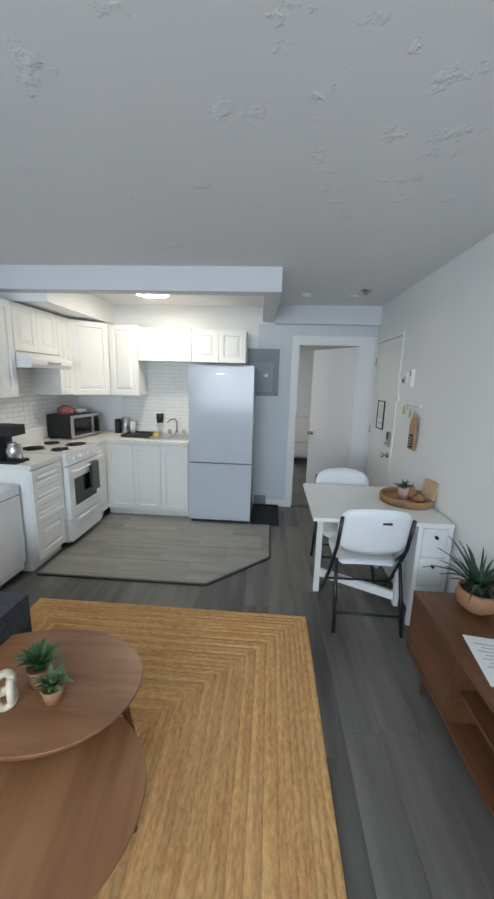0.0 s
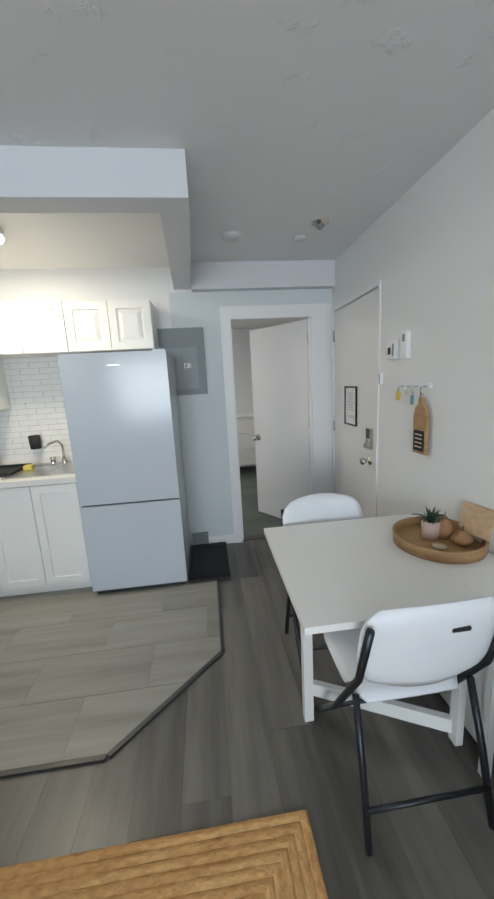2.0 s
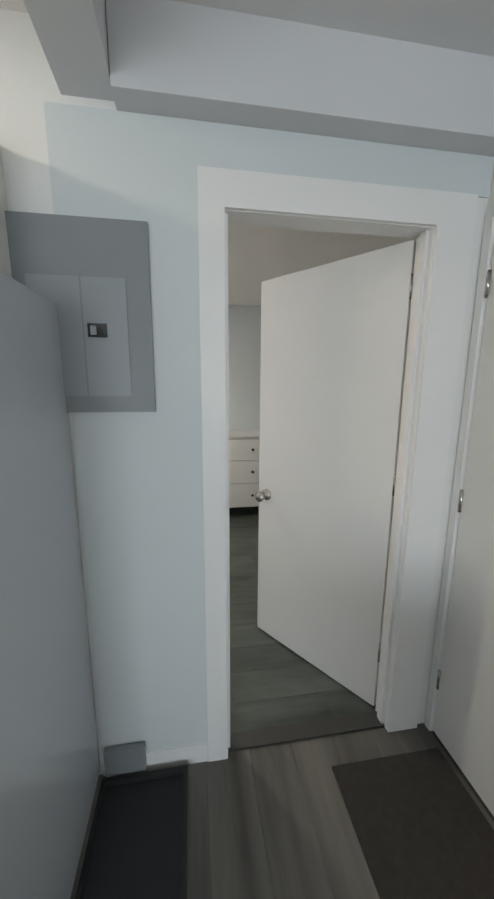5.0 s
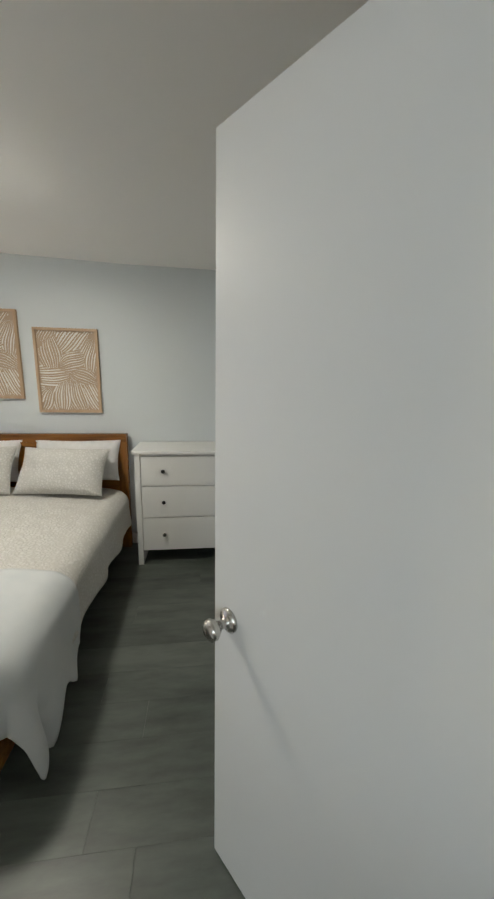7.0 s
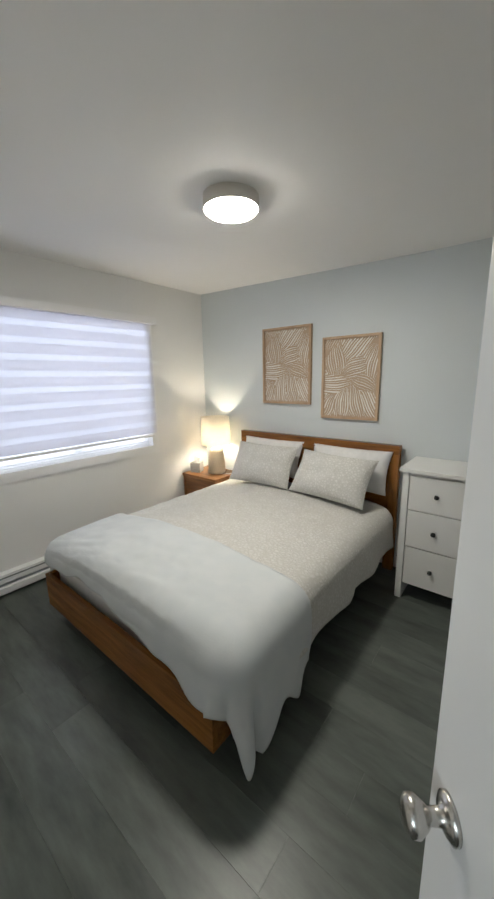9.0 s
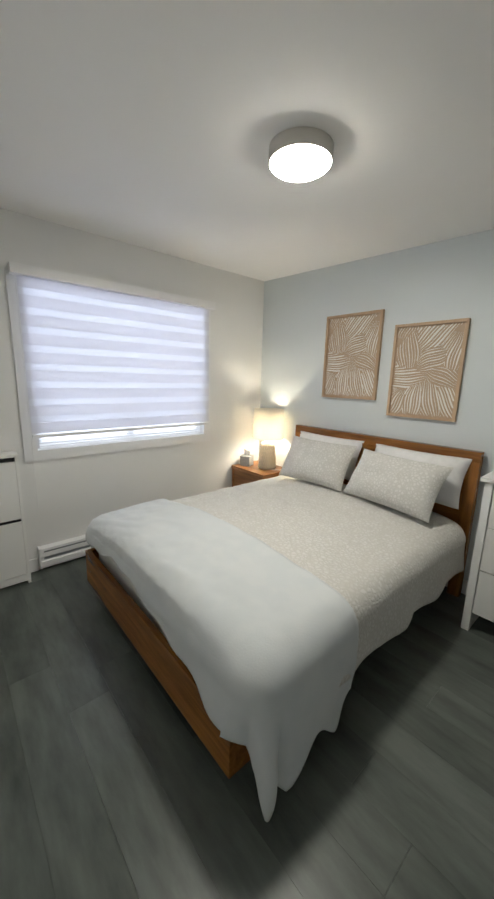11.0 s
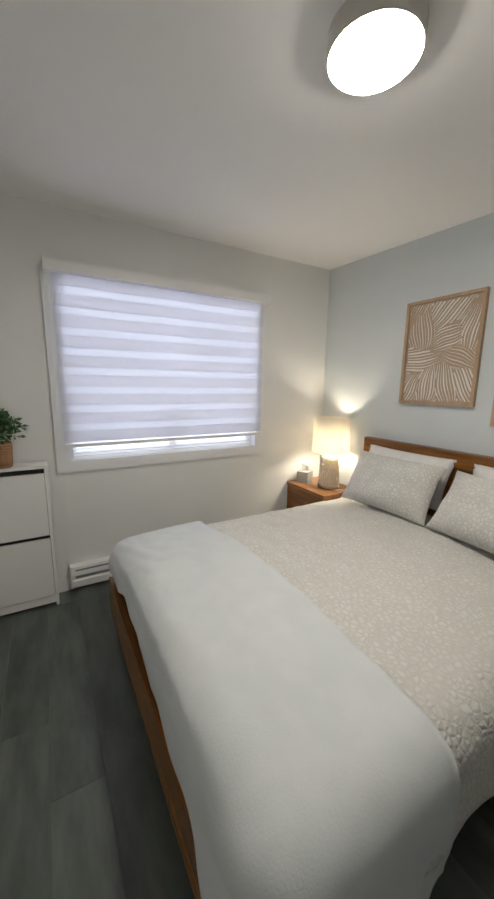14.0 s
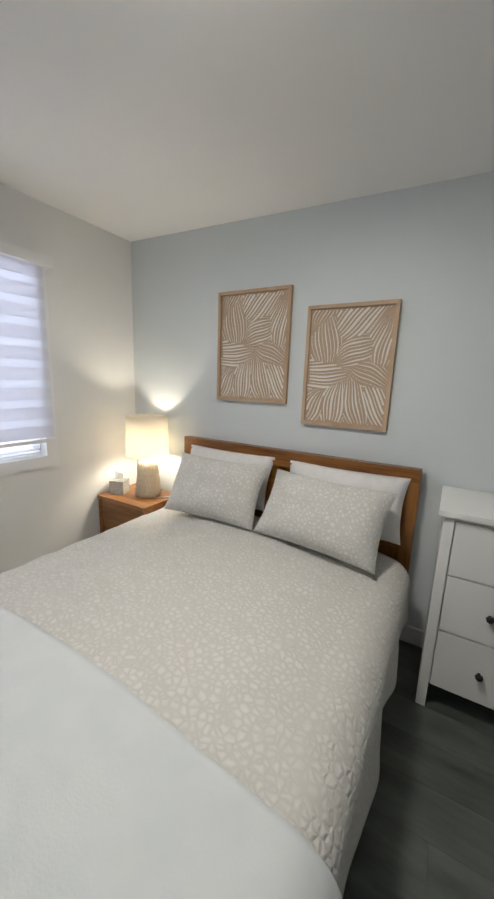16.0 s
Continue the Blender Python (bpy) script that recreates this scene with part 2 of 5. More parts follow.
TOWEL = cloth("dark_towel", (0.06, 0.06, 0.065), (0.10, 0.10, 0.105), 30)
GLASS = glass_mat("clear_glass")
LIT = glowing("lit_diffuser", (1.0, 0.955, 0.885), 108.0)
LIT_KITCHEN = glowing("lit_kitchen_diffuser", (1.0, 0.91, 0.74), 45.0)
BULB = glowing("lit_bulb", (1.0, 0.89, 0.72), 225.0)
BULB_OFF = plain("off_diffuser", (0.62, 0.62, 0.63), 0.45, vary=0.02)


def ceiling_mat():
    m, n, l, b = material("textured_ceiling_plaster", 0.75)
    b.inputs["Base Color"].default_value = (0.76, 0.77, 0.78, 1)
    t = noise_tex(n, l, 7, 6, (1, 1, 1), 0.62)
    r = n.new("ShaderNodeMapRange")
    r.inputs[1].default_value, r.inputs[2].default_value = 0.60, 0.69
    l.new(t.outputs["Fac"], r.inputs[0])
    add_bump(n, l, b, r.outputs[0], 0.6, 0.007)
    return m


CEIL_TEX = ceiling_mat()
BEAM_PAINT = plain("beam_paint", (0.70, 0.71, 0.735), 0.7, vary=0.03, scale=3, bump=0.15, bscale=60)
FIXTURE = plain("dull_white_plastic", (0.62, 0.62, 0.62), 0.5, vary=0.03)
CEIL = plain("ceiling_paint", (0.90, 0.895, 0.885), 0.7, vary=0.02, scale=2, bump=0.1, bscale=90)


def jute_mat(hx, hy):
    """Plaited fibre: streaks that follow the plaits round the rug, its half sizes given."""
    m, n, l, b = material("braided_jute", 0.9)
    c = n.new("ShaderNodeTexCoord")
    sep = n.new("ShaderNodeSeparateXYZ")
    l.new(c.outputs["Object"], sep.inputs[0])

    def calc(op, p, q=None):
        k = n.new("ShaderNodeMath")
        k.operation = op
        for at, v in ((0, p), (1, q)):
            if isinstance(v, (int, float)):
                k.inputs[at].default_value = v
            elif v is not None:
                l.new(v, k.inputs[at])
        return k.outputs[0]

    dx = calc("SUBTRACT", hx, calc("ABSOLUTE", sep.outputs[0]))
    dy = calc("SUBTRACT", hy, calc("ABSOLUTE", sep.outputs[1]))
    long_side = calc("LESS_THAN", dx, dy)

    def streaks(scale, thin, detail):
        a = noise_tex(n, l, scale, detail, (thin, 1, 1), 0.6)
        e = noise_tex(n, l, scale, detail, (1, thin, 1), 0.6)
        mx = n.new("ShaderNodeMix")
        l.new(long_side, mx.inputs[0])
        l.new(e.outputs["Fac"], mx.inputs[2])
        l.new(a.outputs["Fac"], mx.inputs[3])
        return mx.outputs[0]

    t, slow = streaks(30.0, 3, 6), streaks(2.6, 10, 5)
    fr = n.new("ShaderNodeMapRange")
    fr.inputs[1].default_value, fr.inputs[2].default_value = 0.24, 0.62
    l.new(t, fr.inputs[0])
    sr = n.new("ShaderNodeMapRange")
    sr.inputs[1].default_value, sr.inputs[2].default_value = 0.36, 0.64
    l.new(slow, sr.inputs[0])
    x = mix_color(n, l, fr.outputs[0], (0.29, 0.12, 0.036), (0.82, 0.48, 0.19))
    y = mix_color(n, l, sr.outputs[0], (0.50, 0.245, 0.085), (0.74, 0.47, 0.20))
    mm = n.new("ShaderNodeMix")
    mm.data_type = "RGBA"
    mm.inputs[0].default_value = 0.5
    l.new(x.outputs[2], mm.inputs[6])
    l.new(y.outputs[2], mm.inputs[7])
    info = n.new("ShaderNodeObjectInfo")
    hs = n.new("ShaderNodeHueSaturation")
    mr = n.new("ShaderNodeMapRange")
    mr.inputs[3].default_value, mr.inputs[4].default_value = 0.84, 1.08
    l.new(info.outputs["Random"], mr.inputs[0])
    l.new(mr.outputs[0], hs.inputs["Value"])
    l.new(mm.outputs[2], hs.inputs["Color"])
    l.new(hs.outputs[0], b.inputs["Base Color"])
    t2 = noise_tex(n, l, 120, 2)
    add_bump(n, l, b, t2.outputs["Fac"], 0.8, 0.004)
    return m


JUTE = jute_mat(.9615, 1.417)

# ---- mesh helpers ----


def mesh_of(name, build, mat, parent=None, bevel=0.0, smooth=False, m=None):
    bm = bmesh.new()
    build(bm)
    if bevel:
        edges = [e for e in bm.edges if len(e.link_faces) == 2 and e.calc_face_angle(0) > 0.6]
        bmesh.ops.bevel(bm, geom=edges, offset=bevel, segments=2, profile=0.7, affect="EDGES", clamp_overlap=True)
    bmesh.ops.recalc_face_normals(bm, faces=bm.faces)
    me = bpy.data.meshes.new(name)
    bm.to_mesh(me)
    bm.free()
    me.materials.append(mat)
    if smooth:
        me.polygons.foreach_set("use_smooth", [True] * len(me.polygons))
    ob = new(name, me)
    if parent is not None:
        ob.parent = parent
    if m is not None:
        ob.matrix_basis = m
    return ob


def box(bm, x0, x1, y0, y1, z0, z1):
    v = [bm.verts.new((x, y, z)) for x in (x0, x1) for y in (y0, y1) for z in (z0, z1)]
    for f in ((0, 1, 3, 2), (4, 6, 7, 5), (0, 4, 5, 1), (2, 3, 7, 6), (0, 2, 6, 4), (1, 5, 7, 3)):
        bm.faces.new([v[i] for i in f])


APART = {"side", "side_panel", "headboard_post", "foot", "print_mark", "unit_side", "side_rail", "drawer_front", "end_cap", "flap", "seat_cushion", "rail", "lip", "stand"}


def boxes(name, lst, mat, parent=None, bevel=0.0, m=None):
    if name in APART and len(lst) > 1:
        for b in lst:
            boxes(name, [b], mat, parent, bevel, m)
        return None
    def build(bm):
        for b in lst:
            box(bm, *b)
    return mesh_of(name, build, mat, parent, bevel, m=m)


def prism(bm, pts, lo, hi, axis="z"):
    """A polygon in the two other axes, drawn out along axis."""
    def at(p, q):
        return {"z": (p[0], p[1], q), "y": (p[0], q, p[1]), "x": (q, p[0], p[1])}[axis]
    a = [bm.verts.new(at(p, lo)) for p in pts]
    b = [bm.verts.new(at(p, hi)) for p in pts]
    n = len(pts)
    bm.faces.new(a)
    bm.faces.new(b[::-1])
    for i in range(n):
        bm.faces.new((a[i], b[i], b[(i + 1) % n], a[(i + 1) % n]))


def lathe(bm, profile, seg=28, cx=0, cy=0):
    """Rings of (radius, z) round an upright axis."""
    rings = []
    for r, z in profile:
        if r < 1e-5:
            rings.append([bm.verts.new((cx, cy, z))])
        else:
            rings.append([bm.verts.new((cx + r * math.cos(2 * math.pi * i / seg), cy + r * math.sin(2 * math.pi * i / seg), z)) for i in range(seg)])
    for a, b in zip(rings, rings[1:]):
        for i in range(seg):
            j = (i + 1) % seg
            q = [a[i % len(a)], a[j % len(a)], b[j % len(b)], b[i % len(b)]]
            q = list(dict.fromkeys(q))
            if len(q) > 2:
                bm.faces.new(q)


def tube(bm, pts, r, seg=8, r_end=None):
    """A round bar along a line of points."""
    pts = [Vector(p) for p in pts]
    rings = []
    for i, p in enumerate(pts):
        d = (pts[min(i + 1, len(pts) - 1)] - pts[max(i - 1, 0)]).normalized()
        s = d.orthogonal().normalized() if i == 0 else (side - d * side.dot(d)).normalized()
        side = s
        u = d.cross(s)
        k = r if r_end is None else r + (r_end - r) * i / (len(pts) - 1)
        rings.append([bm.verts.new(p + k * (math.cos(2 * math.pi * j / seg) * s + math.sin(2 * math.pi * j / seg) * u)) for j in range(seg)])
    for a, b in zip(rings, rings[1:]):
        for j in range(seg):
            bm.faces.new((a[j], a[(j + 1) % seg], b[(j + 1) % seg], b[j]))
    bm.faces.new(rings[0][::-1])
    bm.faces.new(rings[-1])


def thing(name, x, y, z, rz=0.0, label="", category="", group=""):
    ob = new(name)
    ob.empty_display_size = 0.1
    ob.matrix_basis = pose(x, y, z, 0, 0, rz)
    return tagged(ob, label, category, group)


def structure(ob, label):
    return tagged(ob, label, "structure", "", "structure")


def leaves(bm, spots, length, width, seed, up=0.5, spread=1.0):
    """Small folded leaves round the given points."""
    rnd = random.Random(seed)
    for p, count, radius in spots:
        p = Vector(p)
        for _ in range(count):
            d = Vector((rnd.gauss(0, 1), rnd.gauss(0, 1), rnd.gauss(up, 0.8))).normalized()
            c = p + d * radius * rnd.random() ** 0.5 * spread
            d2 = (d + Vector((rnd.gauss(0, .5), rnd.gauss(0, .5), rnd.gauss(0, .5)))).normalized()
            s = d2.orthogonal().normalized()
            s.rotate(Matrix.Rotation(rnd.random() * 6.28, 3, d2))
            n = d2.cross(s)
            L, W = length * rnd.uniform(.7, 1.2), width * rnd.uniform(.7, 1.2)
            a = bm.verts.new(c)
            b1 = bm.verts.new(c + d2 * L * .45 + s * W * .5 + n * W * .2)
            b2 = bm.verts.new(c + d2 * L * .45 - s * W * .5 + n * W * .2)
            mid = bm.verts.new(c + d2 * L * .5)
            e = bm.verts.new(c + d2 * L - n * W * .15)
            bm.faces.new((a, b1, mid))
            bm.faces.new((a, mid, b2))
            bm.faces.new((b1, e, mid))
            bm.faces.new((mid, e, b2))


def blades(bm, count, length, width, seed, lean=(0.3, 1.0), base=0.02, thick=0.003):
    """Long arching blades that rise from one root."""
    rnd = random.Random(seed)
    for i in range(count):
        a = i * 2.399 + rnd.uniform(-.3, .3)
        out = Vector((math.cos(a), math.sin(a), 0))
        side = Vector((-math.sin(a), math.cos(a), 0))
        k, L, W = rnd.uniform(*lean), length * rnd.uniform(.65, 1.1), width * rnd.uniform(.8, 1.1)
        left, right, mid = [], [], []
        for j in range(6):
            t = j / 5
            th = (0.15 + k * t) * 1.1
            p = out * (base + L * t * math.sin(th)) + Vector((0, 0, L * t * math.cos(th * 0.85)))
            w = W * (1 - t ** 2.2) * 0.5 + 0.0006
            left.append(bm.verts.new(p - side * w))
            right.append(bm.verts.new(p + side * w))
            mid.append(bm.verts.new(p - Vector((0, 0, thick + w * .35))))
        for j in range(5):
            bm.faces.new((left[j], left[j + 1], mid[j + 1], mid[j]))
            bm.faces.new((mid[j], mid[j + 1], right[j + 1], right[j]))
            bm.faces.new((left[j], right[j], right[j + 1], left[j + 1]))


def words(name, text, size, mat, parent, m):
    c = bpy.data.curves.new(name, "FONT")
    c.body, c.size, c.extrude, c.align_x = text, size, 0.0004, "CENTER"
    c.materials.append(mat)
    ob = new(name, c)
    ob.parent = parent
    ob.matrix_basis = m
    return ob


# ---- structure ----
CEIL_Z = 2.46
WX, EX, SY = -2.54, 1.15, -2.45        # living room's west, east and south faces
DY0, DY1 = 4.375, 4.465                # partition to the bedroom
BW, BE, BN = -2.345, 1.75, 7.355       # bedroom's west, east and north faces
OX0, OX1, OZ = 0.236, 0.970, 2.045     # bedroom doorway
EY0, EY1, EZ = 3.53, 4.335, 2.06       # entry door

floor = structure(boxes("floor", [(WX - .2, EX + .2, SY - .2, DY0 + .045, -.12, -.004), (BW - .2, BE + .2, DY0 + .045, BN + .2, -.12, -.004)], SUB), "grey wood-look vinyl plank floor")
structure(boxes("ceiling_living", [(WX - .2, EX + .2, SY - .2, DY1, CEIL_Z, CEIL_Z + .12)], CEIL_TEX), "white textured plaster ceiling of the living room")
structure(mesh_of("ceiling_bedroom", lambda bm: prism(bm, [(BW - .2, 2.463), (-.1, 2.392), (BE + .2, 2.384), (BE + .2, CEIL_Z + .12), (BW - .2, CEIL_Z + .12)], DY1, BN + .2, "y"), CEIL), "smooth white bedroom ceiling, sagging a little")
structure(boxes("wall_west", [(WX - .15, WX, SY, DY0, 0, CEIL_Z)], WALL), "plain white wall behind the kitchen")
structure(boxes("wall_south", [(WX - .15, -2.05, SY - .15, SY, 0, CEIL_Z), (.25, EX + .15, SY - .15, SY, 0, CEIL_Z), (-2.05, .25, SY - .15, SY, 0, .75), (-2.05, .25, SY - .15, SY, 2.15, CEIL_Z)], WALL), "white wall with the living room window")
structure(boxes("wall_east", [(EX, EX + .15, SY, EY0, 0, CEIL_Z), (EX, EX + .15, EY1, DY0, 0, CEIL_Z), (EX, EX + .15, EY0, EY1, EZ, CEIL_Z), (EX + .10, EX + .15, EY0, EY1, 0, EZ)], WALL), "white painted wall with the entry door")
structure(boxes("wall_partition", [(WX - .15, OX0, DY0, DY1, 0, CEIL_Z), (OX1, BE, DY0, DY1, 0, CEIL_Z), (OX0, OX1, DY0, DY1, OZ, CEIL_Z)], WALL), "white partition wall with the bedroom doorway")
structure(boxes("wall_hall_face", [(-.24, .168, DY0 - .004, DY0, 0, 2.257), (.168, EX, DY0 - .004, DY0, OZ + .09, 2.257)], WALL_BLUE), "pale blue-grey painted wall beside the bedroom doorway")
structure(boxes("wall_north", [(BW - .15, BE + .15, BN, BN + .15, 0, CEIL_Z)], WALL_BLUE), "pale blue-grey bedroom wall behind the bed")
structure(boxes("wall_bedroom_east", [(BE, BE + .15, DY1, BN, 0, CEIL_Z)], WALL), "plain white bedroom wall")
WY0, WY1, WZ0, WZ1 = 5.17, 6.59, .92, 2.06
structure(boxes("wall_bedroom_west", [(BW - .15, BW, DY1, WY0, 0, CEIL_Z), (BW - .15, BW, WY1, BN, 0, CEIL_Z), (BW - .15, BW, WY0, WY1, 0, WZ0), (BW - .15, BW, WY0, WY1, WZ1, CEIL_Z)], WALL), "white bedroom wall with the window")


def beams():
    structure(boxes("beam_kitchen_front", [(WX, -.012, 2.93, 3.063, 2.28, CEIL_Z)], BEAM_PAINT, bevel=.006), "white boxed plaster beam in front of the kitchen")

    def side(bm):
        prism(bm, [(-.012, 3.0635), (-.055, DY0), (-.195, DY0), (-.147, 3.0635)], 2.2805, CEIL_Z)
    structure(mesh_of("beam_kitchen_side", side, BEAM_PAINT, bevel=.004), "white boxed plaster beam beside the kitchen")
    structure(boxes("beam_doorway", [(-.05, EX, 4.29, DY0, 2.258, CEIL_Z)], BEAM_PAINT, bevel=.004), "white boxed beam over the bedroom doorway")
    structure(boxes("ceiling_kitchen", [(-1.99, -.15, 3.0635, DY0, CEIL_Z - .006, CEIL_Z)], CEIL), "smooth white kitchen ceiling")
    structure(boxes("soffit_kitchen", [(WX, -1.99, 3.0635, DY0, 2.215, CEIL_Z)], CEIL), "white soffit above the kitchen wall cabinets")


beams()


def door_trim():
    t = 0.016
    structure(boxes("trim_bedroom_door", [
        (.168, OX0 + .012, DY0 - t, DY0, 0, OZ + .09), (OX1 - .012, 1.098, DY0 - t, DY0, 0, OZ + .09), (OX0 + .012, OX1 - .012, DY0 - t, DY0, OZ - .012, OZ + .09),
        (.168, OX0, DY1, DY1 + t, 0, OZ + .09), (OX1, 1.07, DY1, DY1 + t, 0, OZ + .09), (OX0, OX1, DY1, DY1 + t, OZ, OZ + .09)], TRIM, bevel=.004), "white painted doorway casing")
    structure(boxes("jamb_bedroom_door", [
        (OX0, OX0 + .014, DY0, DY1, 0, OZ), (OX1 - .014, OX1, DY0, DY1, 0, OZ), (OX0 + .014, OX1 - .014, DY0, DY1, OZ - .014, OZ),
        (OX0 + .014, OX0 + .026, DY0 + .02, DY0 + .055, 0, OZ - .014), (OX1 - .026, OX1 - .014, DY0 + .02, DY0 + .055, 0, OZ - .014)], TRIM), "white doorway lining with door stops")
    structure(boxes("trim_entry_door", [(EX - .008, EX, EY1 + .002, EY1 + .034, 0, EZ + .03), (EX - .008, EX, EY0 - .03, EY0 - .002, 0, EZ + .03), (EX - .008, EX, EY0, EY1, EZ + .002, EZ + .03)], TRIM, bevel=.003), "thin white entry door trim")
    structure(boxes("baseboard_living", [(-.22, .166, DY0 - .012, DY0, 0, .085), (EX - .012, EX, SY, EY0 - .03, 0, .085), (WX, WX + .012, SY, 2.3, 0, .085)], TRIM, bevel=.003), "low white baseboard")
    structure(boxes("baseboard_bedroom", [(BW, .166, DY1, DY1 + .013, 0, .10), (BW, BE, BN - .013, BN, 0, .10), (BW, BW + .013, DY1 + .013, 5.10, 0, .10), (BW, BW + .013, 6.63, BN - .013, 0, .10)], TRIM, bevel=.003), "white bedroom baseboard")
    structure(boxes("threshold", [(OX0 + .014, OX1 - .014, DY0 + .01, DY1 - .01, 0.0005, .009)], METAL_TRIM, bevel=.003), "dark threshold strip in the bedroom doorway")


door_trim()


def window_bedroom():
    x = BW
    w = structure(new("window_bedroom"), "white bedroom window with a striped roller blind")
    boxes("casing", [(x, x + .02, 5.085, WY0, .845, 2.10), (x, x + .02, WY1, 6.665, .845, 2.10), (x, x + .02, WY0, WY1, .845, WZ0), (x, x + .02, WY0, WY1, WZ1, 2.10)], TRIM, w, .003)
    boxes("frame", [(x - .10, x - .05, WY0, WY0 + .04, WZ0, WZ1), (x - .10, x - .05, WY1 - .04, WY1, WZ0, WZ1), (x - .10, x - .05, WY0 + .04, WY1 - .04, WZ0, WZ0 + .04),
                    (x - .10, x - .05, WY0 + .04, WY1 - .04, WZ1 - .04, WZ1), (x - .10, x - .05, 5.86, 5.91, WZ0 + .04, WZ1 - .04)], TRIM, w, .003)
    p = boxes("pane", [(x - .079, x - .073, WY0 + .04, 5.86, WZ0 + .04, WZ1 - .04), (x - .079, x - .073, 5.91, WY1 - .04, WZ0 + .04, WZ1 - .04)], GLASS, w)
    p.visible_shadow = False
    return w


window_bedroom()


def window_living():
    w = structure(new("window_living"), "wide white living room window")
    y = SY
    boxes("casing", [(-2.13, -2.05, y, y + .02, .67, 2.23), (.25, .33, y, y + .02, .67, 2.23), (-2.05, .25, y, y + .02, .67, .75), (-2.05, .25, y, y + .02, 2.15, 2.23)], TRIM, w, .003)
    boxes("frame", [(-2.05, -2.0, y - .1, y - .05, .75, 2.15), (.2, .25, y - .1, y - .05, .75, 2.15), (-2.0, .2, y - .1, y - .05, .75, .8), (-2.0, .2, y - .1, y - .05, 2.1, 2.15), (-.93, -.87, y - .1, y - .05, .8, 2.1)], TRIM, w, .003)
    p = boxes("pane", [(-2.0, -.93, y - .08, y - .074, .8, 2.1), (-.87, .2, y - .08, y - .074, .8, 2.1)], GLASS, w)
    p.visible_shadow = False


window_living()


def blind():
    x0 = BW + .045
    b = thing("window_blind", x0, 5.885, .95, 0, "white striped sheer roller blind, lowered over the bedroom window", "blind")
    H0, H1, half = .085, 1.135, .745
    boxes("cassette", [(-.03, .05, -.785, .785, 1.125, 1.185)], TRIM, b, .008)
    solid, thin = [], []
    z, i = H1 - .005, 0
    while z > H0 + .03:
        h = .048 if i % 2 else .072
        lo = max(z - h, H0)
        (solid if i % 2 == 0 else thin).append((-.0012 if i % 2 == 0 else -.004, .0012 if i % 2 == 0 else -.002, -half, half, lo, z + .002))
        z, i = lo, i + 1
    boxes("blind_stripe", solid, BLIND_SOLID, b)
    boxes("blind_sheer_stripe", thin, BLIND_SHEER, b)
    boxes("bottom_bar", [(-.012, .012, -half, half, .066, .088)], TRIM, b, .005)
    boxes("chain", [(.02, .024, -.757, -.753, -.45, 1.08)], TRIM, b)


blind()


def blind_inner():
    b = thing("slatted_blind", BW - .02, 5.88, .965, 0, "white slatted blind behind the roller blind, edge showing below", "blind")
    for k in range(7):
        boxes("slat", [(-.012, .012, -.69, .69, 0, .0012)], TRIM, b, m=pose(0, 0, -.035 + k * .02, 0, 28, 0))


blind_inner()

# ---- kitchen ----


def panel_door(name, w, h, parent, m, mat=CAB, border=.055, raised=True):
    """A cabinet front, its face towards -y, its lower left corner at the origin."""
    def build(bm):
        box(bm, 0, w, -.019, 0, 0, h)
        bm.faces.ensure_lookup_table()
        f = min(bm.faces, key=lambda q: q.calc_center_median().y)
        bm.faces.remove(f)
        k = min(border, w * .27, h * .27)
        steps = [(0, -.019), (k, -.019), (k + .005, -.009)]
        if raised:
            g = min(.03, w * .1, h * .12)
            steps += [(k + .012, -.009), (k + .012 + g, -.019)]
        rings = [[bm.verts.new(p) for p in ((i, y, i), (w - i, y, i), (w - i, y, h - i), (i, y, h - i))] for i, y in steps]
        for a, b in zip(rings, rings[1:]):
            for j in range(4):
                bm.faces.new((a[j], a[(j + 1) % 4], b[(j + 1) % 4], b[j]))
        bm.faces.new(rings[-1])
        bmesh.ops.remove_doubles(bm, verts=bm.verts, dist=.0001)
    return mesh_of(name, build, mat, parent, m=m)


def cabinet(name, x, y, z, rz, w, h, d, fronts, label, group="kitchen cabinets", toe=0.0, raised=True):
    """A cabinet whose front stands at y = 0 of its own axes and faces -y. fronts: rows of (x, z, w, h)."""
    c = thing(name, x, y, z, rz, label, "cabinet", group)
    parts = [(0, w, 0, d, toe, h)]
    if toe:
        parts.append((0, w, .05, d, 0, toe))
    boxes("body", parts, CAB, c, .002)
    for fx, fz, fw, fh in fronts:
        panel_door("door" if fh > .25 else "drawer_front", fw - .004, fh - .004, c, pose(fx + .002, -.001, fz + .002), raised=raised)
    return c


UD = .30
# wall cabinets on the west wall, facing the room
cabinet("wall_cabinet", WX + UD, 2.42, 1.41, 90, .505, .78, UD - .002, [(0, 0, .25, .78), (.25, 0, .255, .78)], "white raised-panel wall cabinet over the counter")
cabinet("wall_cabinet", WX + UD, 2.93, 1.80, 90, .61, .39, UD - .002, [(0, 0, .305, .39), (.305, 0, .305, .39)], "short white wall cabinet above the range hood")
cabinet("wall_cabinet", WX + UD, 3.545, 1.40, 90, .235, .79, UD - .002, [(0, 0, .235, .79)], "narrow white raised-panel wall cabinet")


